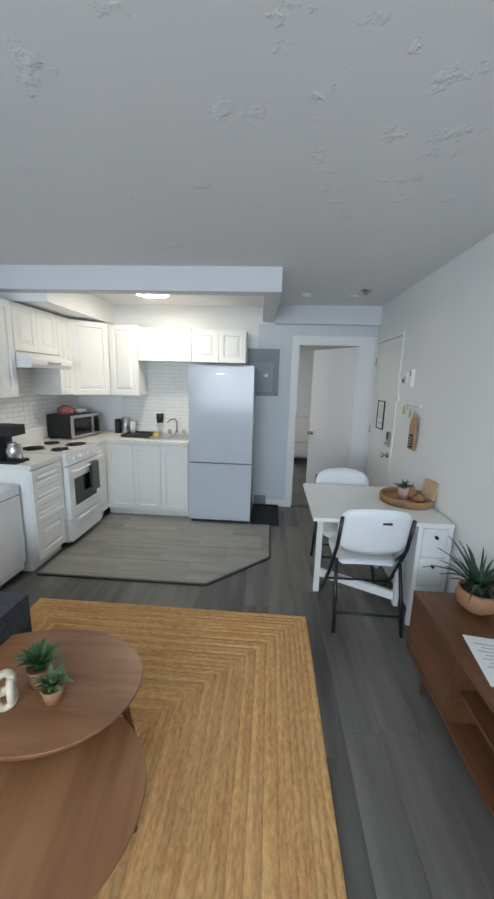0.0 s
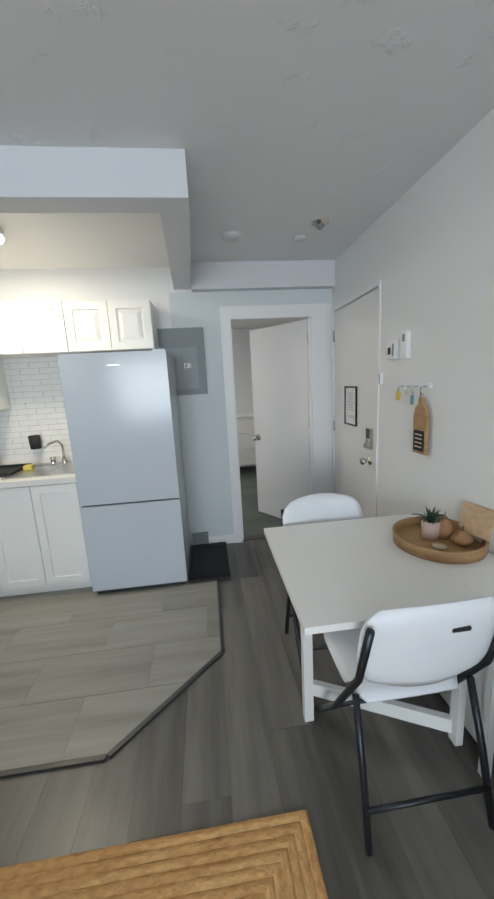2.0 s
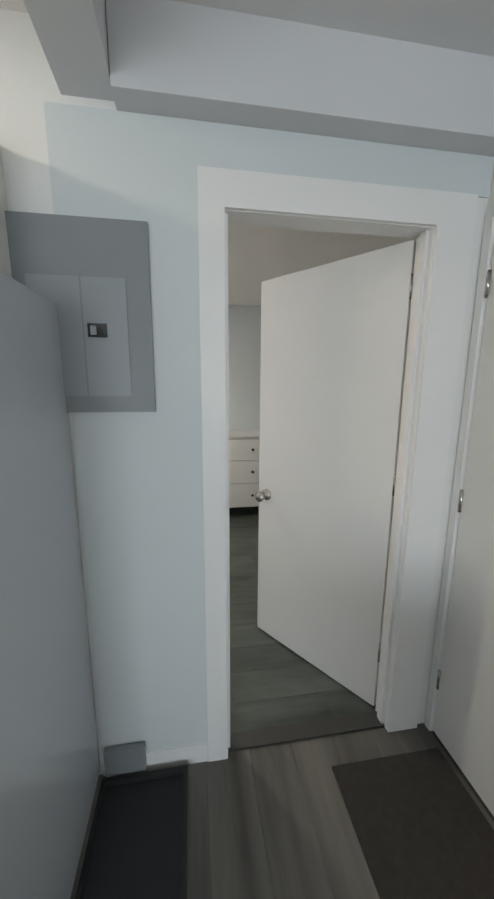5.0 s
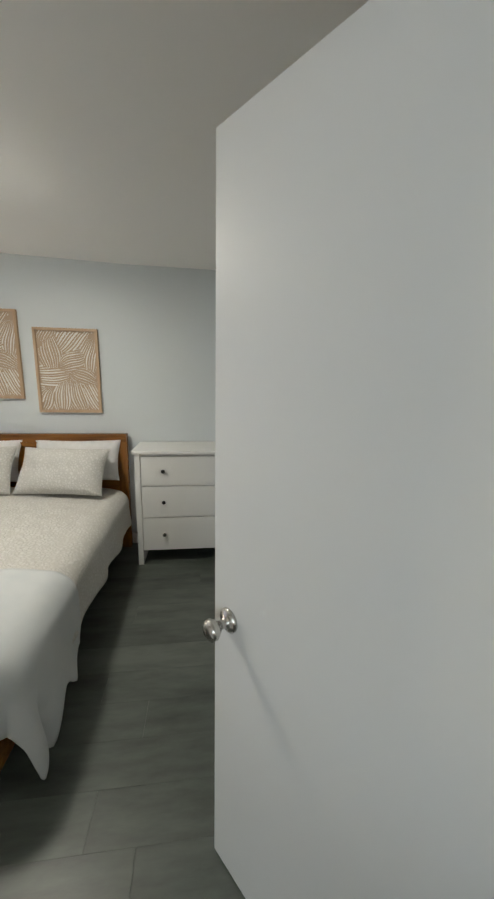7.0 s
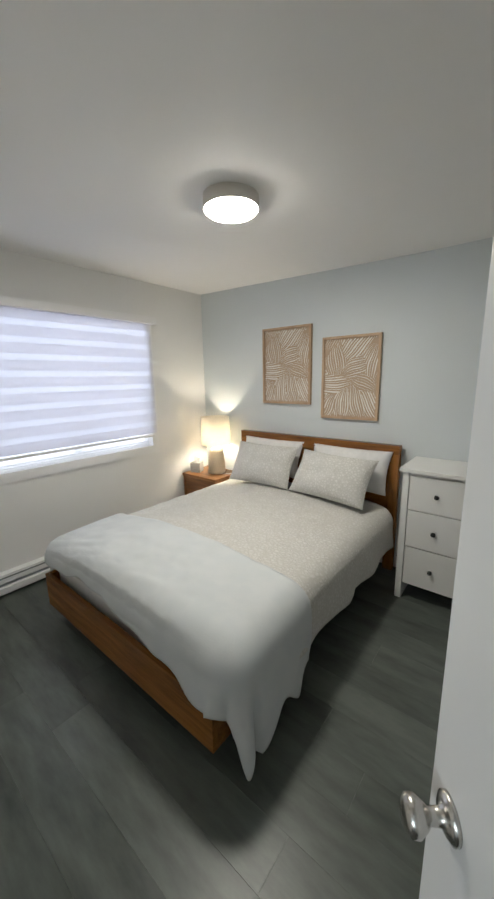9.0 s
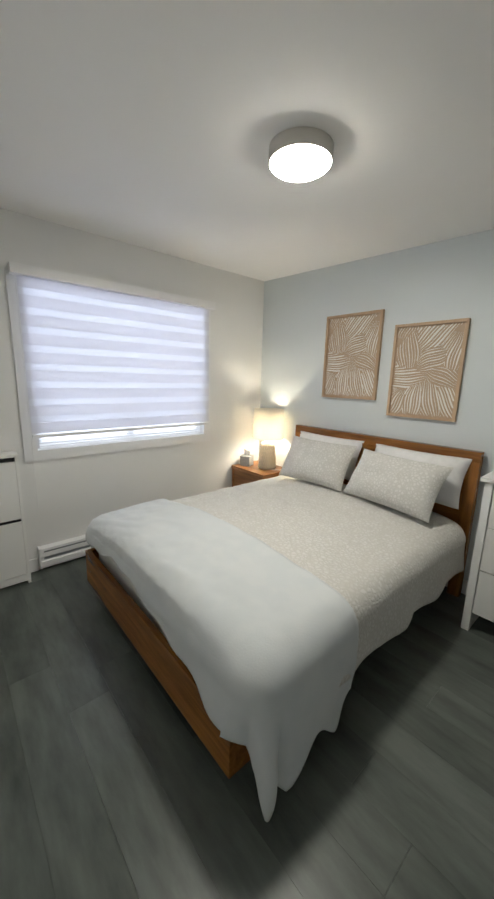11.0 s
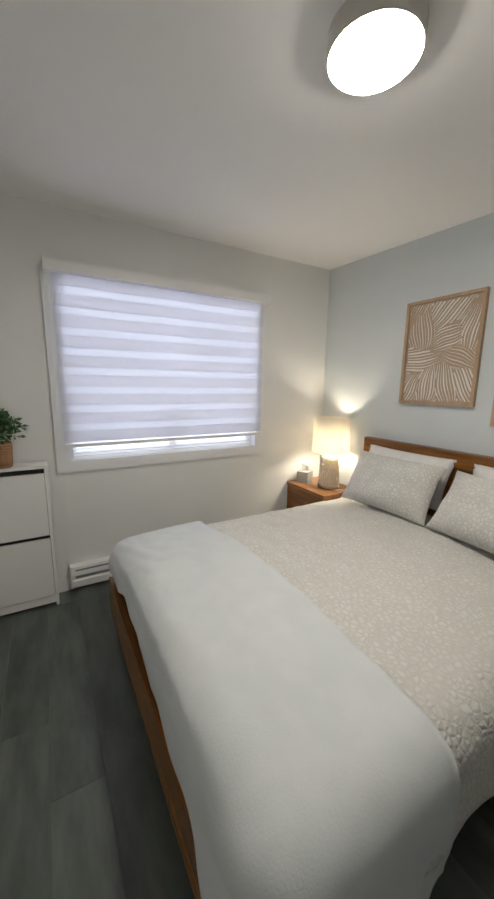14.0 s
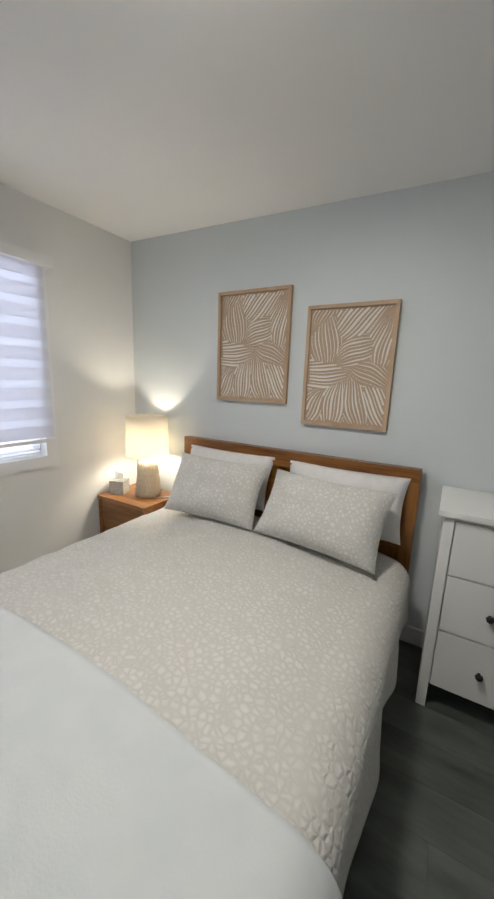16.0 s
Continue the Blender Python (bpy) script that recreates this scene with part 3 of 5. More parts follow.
def corner_cabinet():
    c = thing("corner_wall_cabinet", WX, DY0, 1.39, 0, "white diagonal corner wall cabinet with raised-panel door", "cabinet", "kitchen cabinets")
    mesh_of("body", lambda bm: prism(bm, [(.002, -.002), (.002, -.59), (UD, -.59), (.60, -UD), (.60, -.002)], 0, .80), CAB, c, .002)
    panel_door("door", .40, .79, c, pose(UD + .003, -.593, .005, 0, 0, 44))


corner_cabinet()
FY = DY0 - UD
cabinet("wall_cabinet", WX + .605, FY, 1.39, 0, .335, .79, UD - .002, [(0, 0, .335, .79)], "white raised-panel wall cabinet beside the sink")
cabinet("wall_cabinet", -1.595, FY, 1.79, 0, .615, .36, UD - .002, [(0, 0, .307, .36), (.307, 0, .307, .36)], "short white wall cabinet above the sink")
cabinet("wall_cabinet", -.975, FY, 1.79, 0, .615, .35, UD - .002, [(0, 0, .307, .35), (.307, 0, .307, .35)], "short white wall cabinet above the fridge")

# base cabinets
BD = .62
cabinet("base_cabinet", WX + BD, 2.545, 0, 90, .40, .87, BD - .002, [(0, .70, .40, .165), (0, .555, .40, .145), (0, .41, .40, .145), (0, .10, .40, .31)], "white base cabinet with stacked drawers", toe=.09)
cabinet("base_cabinet", WX + BD, 3.54, 0, 90, .25, .87, BD - .002, [(0, .70, .25, .165), (0, .10, .25, .60)], "narrow white base cabinet beside the stove", toe=.09)
cabinet("base_cabinet", WX + BD + .002, 3.795, 0, 0, .965, .87, DY0 - 3.797, [(.02, .10, .31, .765), (.33, .10, .315, .765), (.645, .10, .315, .765)], "white base cabinet under the sink", toe=.09, raised=False)


def countertop():
    c = thing("countertop", WX, DY0, .872, 0, "white laminate L-shaped kitchen countertop", "countertop")
    def build(bm):
        prism(bm, [(.003, -.003), (.003, -.83), (.645, -.83), (.645, -.605), (1.59, -.605), (1.59, -.003)], 0, .038)
    mesh_of("worktop", build, COUNTER, c, .005)
    boxes("worktop_end", [(.003, .645, -1.835, -1.435, 0, .038)], COUNTER, c, .005)
    boxes("upstand", [(.62, 1.59, -.02, -.003, .039, .10)], COUNTER, c, .003)


countertop()


def backsplash():
    s = structure(boxes("backsplash", [(WX + .6, -.95, DY0 - .008, DY0, .912, 1.80), (WX, WX + .008, 2.54, DY0 - .008, .912, 1.79)], GROUT), "glossy white subway tile backsplash")

    def build(bm):
        for row in range(19):
            z0 = .975 + row * .047 if row else .915
            z0 = .916 + row * .0465
            for k in range(-1, 13):
                a = WX + .6 + k * .152 + (.076 if row % 2 else 0)
                x0, x1 = max(a, WX + .6), min(a + .149, -.951)
                if x1 - x0 > .01:
                    box(bm, x0, x1, DY0 - .013, DY0 - .008, z0, z0 + .043)
                a = 2.54 + k * .152 + (.076 if row % 2 else 0)
                y0, y1 = max(a, 2.541), min(a + .149, DY0 - .014)
                if y1 - y0 > .01:
                    box(bm, WX + .008, WX + .013, y0, y1, z0, z0 + .043)
    ob = mesh_of("tile", build, TILE_WHITE, s)
    tagged(ob, kind="stuff")


backsplash()


def stove():
    s = thing("stove", WX + .665, 2.955, 0, 90, "white electric coil stove with a dark towel on the oven door", "stove")
    W, D = .575, .65
    boxes("body", [(0, W, .02, D, .06, .895)], ENAMEL, s, .004)
    boxes("cooktop", [(-.004, W + .004, -.015, D, .895, .915)], ENAMEL, s, .006)
    boxes("control_panel", [(0, W, D - .07, D - .002, .915, 1.07)], ENAMEL, s, .012)
    boxes("control_strip", [(0.002, W - .002, -.012, .02, .80, .893)], ENAMEL, s, .004)
    boxes("oven_door", [(.006, W - .006, -.02, .02, .29, .79)], ENAMEL, s, .008)
    boxes("oven_window", [(.09, W - .09, -.0225, -.019, .40, .66)], BLACK_GLOSS, s, .001)
    boxes("drawer", [(.006, W - .006, -.016, .02, .07, .28)], ENAMEL, s, .008)
    boxes("drawer_handle", [(.12, W - .12, -.03, -.016, .235, .255)], ENAMEL, s, .005)
    mesh_of("door_handle", lambda bm: tube(bm, [(.05, -.02, .745), (.06, -.055, .745), (W - .06, -.055, .745), (W - .05, -.02, .745)], .010), ENAMEL, s, smooth=True)
    for i in range(4):
        mesh_of("knob", lambda bm: lathe(bm, [(0, 0), (.02, 0), (.017, .02), (0, .02)], 16), ENAMEL, s, m=pose(.10 + .125 * i, -.012, .847, 90, 0, 0), smooth=True)
    for cx, cy, r in ((.15, .14, .075), (.43, .14, .092), (.15, .40, .092), (.43, .40, .075)):
        def coil(bm, cx=cx, cy=cy, r=r):
            pts = [(cx + (r * k / 60) * math.cos(k * .42), cy + (r * k / 60) * math.sin(k * .42), .925) for k in range(8, 61)]
            tube(bm, pts, .0062, 6)
        mesh_of("burner_coil", coil, BLACK, s, smooth=True)
        mesh_of("drip_pan", lambda bm, cx=cx, cy=cy, r=r: lathe(bm, [(0, .916), (r * .7, .9165), (r * 1.12, .920), (r * 1.18, .9155)], 28, cx, cy), STEEL, s, smooth=True)
    tw = thing("kitchen_towel", WX + .665, 2.955, 0, 90, "dark grey towel hung over the oven handle", "towel")
    boxes("cloth", [(.33, .46, -.072, -.066, .47, .752), (.33, .46, -.046, -.040, .56, .752), (.33, .46, -.072, -.040, .756, .762)], TOWEL, tw, .002)


stove()


def range_hood():
    h = thing("range_hood", WX, 2.935, 1.66, 0, "white under-cabinet range hood", "range hood")
    mesh_of("shell", lambda bm: prism(bm, [(.012, 0), (.44, 0), (.46, .03), (.46, .07), (.30, .138), (.012, .138)], 0.0, .60, "y"), ENAMEL, h, .004)
    boxes("control_slot", [(.462, .464, .20, .40, .035, .055)], GREY_METAL, h)


range_hood()


def sink():
    s = thing("kitchen_sink", -1.22, 4.09, .9105, 0, "stainless steel sink with a chrome tap", "sink")
    def bowl(bm):
        for cx in (-.12, .13):
            a = .11
            o = [(-a, -.19), (a, -.19), (a, .15), (-a, .15)]
            top = [bm.verts.new((cx + p[0], p[1], .004)) for p in o]
            rim = [bm.verts.new((cx + p[0] * 1.12, p[1] * 1.12, .004)) for p in o]
            low = [bm.verts.new((cx + p[0] * .85, p[1] * .85, .0015)) for p in o]
            for i in range(4):
                j = (i + 1) % 4
                bm.faces.new((rim[i], rim[j], top[j], top[i]))
                bm.faces.new((top[i], top[j], low[j], low[i]))
            bm.faces.new(low)
    mesh_of("bowl", bowl, STEEL, s)
    boxes("rim", [(-.27, .265, -.235, -.215, 0, .008), (-.27, .265, .17, .24, 0, .008), (-.27, -.245, -.215, .17, 0, .008), (.25, .265, -.215, .17, 0, .008), (-.005, .01, -.215, .17, 0, .008)], STEEL, s, .003)
    mesh_of("tap", lambda bm: (lathe(bm, [(.022, .008), (.02, .03), (.012, .05)], 14, 0, .2), tube(bm, [(0, .2, .04), (0, .2, .16), (-.02, .17, .20), (-.06, .10, .19), (-.08, .06, .165)], .010, 8)), CHROME, s, smooth=True)
    for sx in (-.09, .09):
        mesh_of("tap_handle", lambda bm, sx=sx: lathe(bm, [(.02, .008), (.018, .04), (.024, .06), (0, .065)], 12, sx, .2), CHROME, s, smooth=True)


sink()


def fridge():
    f = thing("fridge", -.93, 3.704, 0, 0, "white bottom-freezer fridge with plain glossy doors", "fridge")
    W = .687
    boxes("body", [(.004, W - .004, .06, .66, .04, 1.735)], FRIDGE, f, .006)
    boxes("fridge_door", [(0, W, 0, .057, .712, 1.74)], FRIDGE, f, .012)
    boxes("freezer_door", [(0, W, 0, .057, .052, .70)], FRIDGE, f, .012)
    # Shade under and between the doors, painted near-black.
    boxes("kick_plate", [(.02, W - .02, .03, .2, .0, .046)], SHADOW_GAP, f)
    boxes("door_gap_shade", [(.008, W - .008, .02, .057, .699, .713)], SHADOW_GAP, f)
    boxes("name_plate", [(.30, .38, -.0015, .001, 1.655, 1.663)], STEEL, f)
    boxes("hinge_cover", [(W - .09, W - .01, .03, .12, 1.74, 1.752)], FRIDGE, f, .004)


fridge()


def microwave():
    m = thing("microwave", WX + .05, 3.72, .911, 0, "black microwave with a steel front on the counter", "microwave")
    m.matrix_basis = pose(-2.21, 3.66, .911, 0, 0, 80)
    boxes("body", [(0, .46, .01, .34, .012, .26)], BLACK, m, .006)
    boxes("front", [(0, .46, -.008, .012, .012, .26)], STEEL, m, .004)
    boxes("window", [(.03, .31, -.0105, -.008, .04, .23)], BLACK_GLOSS, m)
    boxes("keypad", [(.36, .44, -.0105, -.008, .04, .23)], BLACK_GLOSS, m)
    boxes("foot", [(.03, .06, .03, .06, 0, .012), (.40, .43, .03, .06, 0, .012), (.03, .06, .28, .31, 0, .012), (.40, .43, .28, .31, 0, .012)], BLACK, m)
    t = thing("tea_towel", -2.36, 3.82, 1.172, 20, "crumpled red patterned cloth on the microwave", "cloth")
    def heap(bm):
        bmesh.ops.create_icosphere(bm, subdivisions=3, radius=1)
        for v in bm.verts:
            k = 1 + .35 * noise.noise(v.co * 2.3)
            v.co = Vector((v.co.x * .085 * k, v.co.y * .07 * k, max(0, v.co.z * .065 * k + .035)))
    mesh_of("cloth_folds", heap, RED, t, smooth=True)
    b = thing("stacked_bowl", -2.31, 4.0, 1.172, 0, "white bowl on the microwave", "bowl")
    mesh_of("bowl_body", lambda bm: lathe(bm, [(0, 0), (.04, 0), (.085, .05), (.082, .052), (.038, .006), (0, .006)], 24), ENAMEL, b, smooth=True)


microwave()


def counter_things():
    for dx, r, h, mat, lab in ((0, .04, .17, BLACK, "tall black canister on the counter"), (.10, .045, .19, STEEL, "steel thermos canister on the counter"), (.19, .038, .15, ENAMEL, "white ceramic jar on the counter")):
        c = thing("canister", WX + .58 + dx, 4.26, .911, 0, lab, "canister", "canisters by the microwave")
        mesh_of("jar", lambda bm, r=r, h=h: lathe(bm, [(0, 0), (r, 0), (r, h * .86), (r * .9, h * .88), (r * .92, h), (0, h)], 20), mat, c, smooth=True)
    d = thing("dish_rack", -1.62, 4.10, .911, 0, "black dish drying mat beside the sink", "dish rack")
    boxes("tray", [(-.17, .15, -.16, .16, 0, .012)], BLACK, d, .004)
    boxes("rim", [(-.17, .15, -.16, -.15, .012, .03), (-.17, .15, .15, .16, .012, .03), (-.17, -.16, -.15, .15, .012, .03), (.14, .15, -.15, .15, .012, .03)], BLACK, d, .003)
    y = thing("dish_sponge", -1.44, 4.15, .911, 10, "yellow dish sponge beside the sink", "sponge")
    boxes("sponge", [(-.03, .03, -.04, .04, 0, .035)], YELLOW, y, .008)
    cup = thing("hanging_caddy", -1.44, DY0 - .013, 1.05, 0, "black caddy hung on the tiled wall", "caddy")
    mesh_of("cup", lambda bm: lathe(bm, [(0, 0), (.04, 0), (.045, .11), (.041, .11), (.036, .006), (0, .006)], 18, 0, -.047), BLACK, cup, smooth=True)
    pan = thing("frying_pan", WX + .22, 2.70, .911, 0, "black pan standing on the counter end", "pan")
    mesh_of("pan_body", lambda bm: lathe(bm, [(0, 0), (.11, 0), (.135, .045), (.131, .046), (.108, .006), (0, .006)], 26), BLACK, pan, smooth=True)
    k = thing("coffee_maker", WX + .42, 2.60, .911, 0, "black and steel coffee maker on the counter", "coffee maker")
    boxes("stand", [(-.10, .10, -.05, .10, 0, .02), (-.10, -.03, -.05, .10, .02, .28), (-.10, .09, -.05, .10, .22, .30)], BLACK, k, .008)
    mesh_of("jug", lambda bm: lathe(bm, [(0, .021), (.055, .021), (.06, .10), (.045, .15), (.05, .16), (0, .16)], 20, .04, .02), STEEL, k, smooth=True)


counter_things()


def low_unit():
    u = thing("dishwasher", WX + .005, 1.95, 0, 0, "white low appliance at the end of the kitchen counter", "dishwasher")
    boxes("body", [(0, .52, 0, .565, .05, .76)], ENAMEL, u, .006)
    boxes("door", [(.522, .545, .004, .561, .12, .68)], ENAMEL, u, .008)
    boxes("control_strip", [(.522, .545, .004, .561, .69, .755)], PLASTIC, u, .005)
    # Recessed plinth, its shade put into the colour.
    boxes("plinth", [(.02, .50, .02, .545, 0, .05)], SHADOW_GAP, u)


low_unit()


def flush_lamp(name, x, y, r, h, mat, rim, label, z=2.46):
    f = thing(name, x, y, z, 0, label, "ceiling lamp")
    mesh_of("housing", lambda bm: lathe(bm, [(r * .97, 0), (r, -.006), (r, -h + .012), (r * .985, -h + .006), (r * .9, -h + .006)], 48), rim, f, smooth=True)
    mesh_of("diffuser", lambda bm: lathe(bm, [(r * .965, -h + .0055), (r * .9, -h - .002), (r * .5, -h - .006), (0, -h - .007)], 48), mat, f, smooth=True)
    return f


LAMP_RIM = plain("lamp_rim_plastic", (0.70, 0.67, 0.62), 0.5, vary=0.04)
flush_lamp("kitchen_ceiling_lamp", -1.27, 3.62, .17, .055, LIT_KITCHEN, TRIM, "lit white round kitchen ceiling lamp")


def ceiling_bits():
    flush_lamp("hall_ceiling_lamp", .245, 3.78, .062, .028, BULB_OFF, FIXTURE, "small unlit round hall ceiling lamp")
    s = thing("smoke_detector", .725, 3.83, CEIL_Z, 0, "small white round smoke detector on the ceiling", "smoke detector")
    mesh_of("case", lambda bm: lathe(bm, [(.044, 0), (.044, -.012), (.036, -.020), (0, -.022)], 28), FIXTURE, s, smooth=True)
    h = thing("sprinkler_head", .79, 3.60, CEIL_Z, 0, "round metal heat detector on the ceiling", "heat detector")
    mesh_of("plate", lambda bm: lathe(bm, [(.056, 0), (.055, -.005), (.042, -.010), (.036, -.018), (0, -.018)], 28), CHROME, h, smooth=True)
    mesh_of("sensor", lambda bm: lathe(bm, [(.026, -.018), (.026, -.026), (.016, -.030), (.014, -.040), (0, -.042)], 20), GREY_METAL, h, smooth=True)


ceiling_bits()


def breaker_panel():
    p = thing("breaker_panel", -.385, DY0 - .005, 1.42, 0, "grey steel electrical panel set on the wall", "electrical panel")
    W, H = .405, .555
    boxes("frame", [(0, W, -.016, 0, 0, H)], GREY_METAL, p, .003)
    boxes("door", [(.06, W - .07, -.021, -.016, .05, H - .16)], GREY_DOOR, p, .002)
    boxes("door_edge", [(.205, .209, -.0225, -.021, .05, H - .16)], GREY_METAL, p)
    boxes("latch", [(.22, .275, -.026, -.021, .225, .265)], BLACK_GLOSS, p, .002)
    boxes("latch_tab", [(.228, .245, -.028, -.026, .232, .258)], GREY_DOOR, p)


breaker_panel()


def boot_tray():
    t = thing("boot_tray", -.235, 3.735, 0.001, 0, "black rubber boot tray beside the fridge", "boot tray")
    boxes("base", [(0, .32, 0, .60, 0, .012)], BLACK, t, .003)
    boxes("lip", [(0, .32, 0, .015, .012, .032), (0, .32, .585, .60, .012, .032), (0, .015, .015, .585, .012, .032), (.305, .32, .015, .585, .012, .032)], BLACK, t, .004)
    b = thing("small_dark_box", -.225, 4.345, 0.001, 0, "small dark box on the floor behind the boot tray", "box")
    boxes("case", [(0, .15, 0, .016, 0, .14)], GREY_METAL, b, .003)
    m = thing("door_mat", .655, 3.40, 0.001, 0, "dark grey flat door mat before the entry door", "door mat")
    boxes("pile", [(0, .47, 0, .86, 0, .008)], MAT, m, .003)


boot_tray()

# ---- doors ----


def round_knob(parent, m, sides=(1,)):
    def build(bm):
        lathe(bm, [(0, 0), (.033, 0), (.033, .006), (.024, .012), (.013, .016), (.012, .034), (.02, .042), (.028, .054), (.027, .066), (.016, .073), (0, .074)], 24)
    for s in sides:
        mesh_of("knob", build, CHROME, parent, smooth=True, m=m[s])


def bedroom_door():
    hx, hy, fx, fy = OX1 - .016, DY1 + .012, .512, 5.103
    L = math.hypot(fx - hx, fy - hy)
    a = math.degrees(math.atan2(fy - hy, fx - hx))
    d = thing("door_bedroom", hx, hy, .006, a, "plain white flush bedroom door standing open", "door")
    boxes("leaf", [(0, L, -.037, 0, .004, 2.026)], DOOR_PAINT, d, .002)
    kx = L - .062
    round_knob(d, {1: pose(kx, 0, .885, -90, 0, 0), -1: pose(kx, -.037, .885, 90, 0, 0)}, (1, -1))
    boxes("latch_plate", [(L, L + .0015, -.03, -.007, .855, .915)], CHROME, d)
    for z in (.25, 1.05, 1.82):
        mesh_of("hinge", lambda bm, z=z: lathe(bm, [(0, z), (.006, z), (.006, z + .09), (0, z + .09)], 10, -.004, -.004), CHROME, d, smooth=True)


bedroom_door()


def entry_door():
    d = thing("door_entry", EX + .006, EY0 + .003, .006, 0, "plain white flush entry door with smart lock, closed", "door")
    W = EY1 - EY0 - .006
    boxes("leaf", [(0, .04, 0, W, .004, EZ - .012)], DOOR_PAINT, d, .002)
    round_knob(d, {1: pose(0, .095, .885, 0, -90, 0)})
    boxes("lock_body", [(-.024, 0, .055, .125, .975, 1.125)], CHROME, d, .006)
    boxes("lock_screen", [(-.026, -.023, .065, .115, 1.05, 1.118)], BLACK_GLOSS, d, .001)
    boxes("thumb_turn", [(-.05, -.024, .082, .098, .985, 1.02)], CHROME, d, .004)
    for z in (.22, 1.02, 1.80):
        mesh_of("hinge", lambda bm, z=z: lathe(bm, [(0, z), (.006, z), (.006, z + .09), (0, z + .09)], 10, -.006, W - .002), CHROME, d, smooth=True)
    f = thing("framed_notice", EX + .006, 3.85, 1.115, 0, "black-framed printed notice on the entry door", "picture frame")
    w, h = .225, .31
    boxes("frame", [(-.014, -.001, 0, .012, 0, h), (-.014, -.001, w - .012, w, 0, h), (-.014, -.001, .012, w - .012, 0, .012), (-.014, -.001, .012, w - .012, h - .012, h)], BLACK_GLOSS, f, .002)
    boxes("sheet", [(-.006, -.001, .012, w - .012, .012, h - .012)], PAPER, f)
    lines = [(-.0075, -.006, .05 + (k % 3) * .008, w - .05 - (k % 2) * .01, .12 + k * .017, .125 + k * .017) for k in range(9)]
    boxes("print_line", lines, INK, f)
    boxes("print_mark", [(-.0075, -.006, .05 + k * .045, .068 + k * .045, .055, .08) for k in range(3)], INK, f)


entry_door()


def wall_bits():
    t = thing("thermostat", EX, 3.27, 1.56, 0, "white intercom box with a black screen on the wall", "intercom")
    boxes("case", [(-.03, 0, 0, .085, .03, .145)], TRIM, t, .006)
    boxes("screen", [(-.032, -.03, .045, .075, .06, .10)], BLACK_GLOSS, t)
    boxes("grille", [(-.032, -.03, .01, .025, .05, .12)], GREY_METAL, t)
    k = thing("wall_handset", EX, 3.155, 1.585, 0, "slim white wall handset with a grey window", "handset")
    boxes("case", [(-.026, 0, 0, .06, 0, .15)], TRIM, k, .006)
    boxes("window", [(-.0275, -.026, .018, .042, .095, .135)], GREY_METAL, k)
    for n, (yy, zz, mat, lab) in enumerate(((3.19, 1.352, YELLOW, "pale yellow key tag on the hook rail"), (3.05, 1.335, TEAL, "teal key tag on the hook rail"))):
        g = thing("key_tag", EX - .045, yy, zz, 8 - 20 * n, lab, "key tag", "tags on the hook rail")
        boxes("tag", [(-.003, .003, -.017, .017, 0, .05)], mat, g, .001)
        mesh_of("ring", lambda bm: tube(bm, [(0, .010 * math.cos(q * .5236), .054 + .010 * math.sin(q * .5236)) for q in range(13)], .0013, 6), CHROME, g, smooth=True)
    s = thing("door_sensor", EX, 3.47, 1.44, 0, "small white door sensor on the wall", "sensor")
    boxes("case", [(-.02, 0, -.02, .02, 0, .075)], TRIM, s, .004)
    boxes("edge", [(-.022, -.02, -.012, -.004, .01, .065)], GREY_METAL, s)
    r = thing("hook_rail", EX, 2.95, 1.42, 0, "clear acrylic hook rail on the wall", "hook rail")
    boxes("bar", [(-.012, 0, 0, .27, 0, .028)], PLASTIC, r, .003)
    for k in range(4):
        mesh_of("hook", lambda bm, k=k: tube(bm, [(-.012, .03 + k * .07, .012), (-.04, .03 + k * .07, .008), (-.045, .03 + k * .07, -.02), (-.035, .03 + k * .07, -.03)], .003, 6), CHROME, r, smooth=True)
    b = thing("hanging_board", EX - .03, 2.99, 1.375, 0, "wooden bottle-shaped opener board hung from the hook rail", "wall board")
    def board(bm):
        prism(bm, [(-.052, -.30), (.052, -.30), (.056, -.10), (.042, -.055), (.018, -.035), (.016, 0), (-.016, 0), (-.018, -.035), (-.042, -.055), (-.056, -.10)], -.006, .012, "x")
    mesh_of("board", board, TRAY_WOOD, b, .002)
    boxes("dark_print", [(-.008, -.006, -.045, .045, -.285, -.175)], BLACK, b)
    boxes("print_line", [(-.010, -.008, -.03, .03, -.20 - k * .022, -.194 - k * .022) for k in range(4)], CREAM, b)
    mesh_of("ring", lambda bm: tube(bm, [(.003, .012 * math.cos(k * .5236), .006 + .014 * math.sin(k * .5236)) for k in range(13)], .002, 6), CHROME, b, smooth=True)
    o = thing("wall_outlet", EX, 2.02, .33, 0, "white wall outlet plate near the console", "outlet")
    boxes("plate", [(-.006, 0, -.035, .035, 0, .115)], TRIM, o, .002)


wall_bits()

# ---- dining corner ----


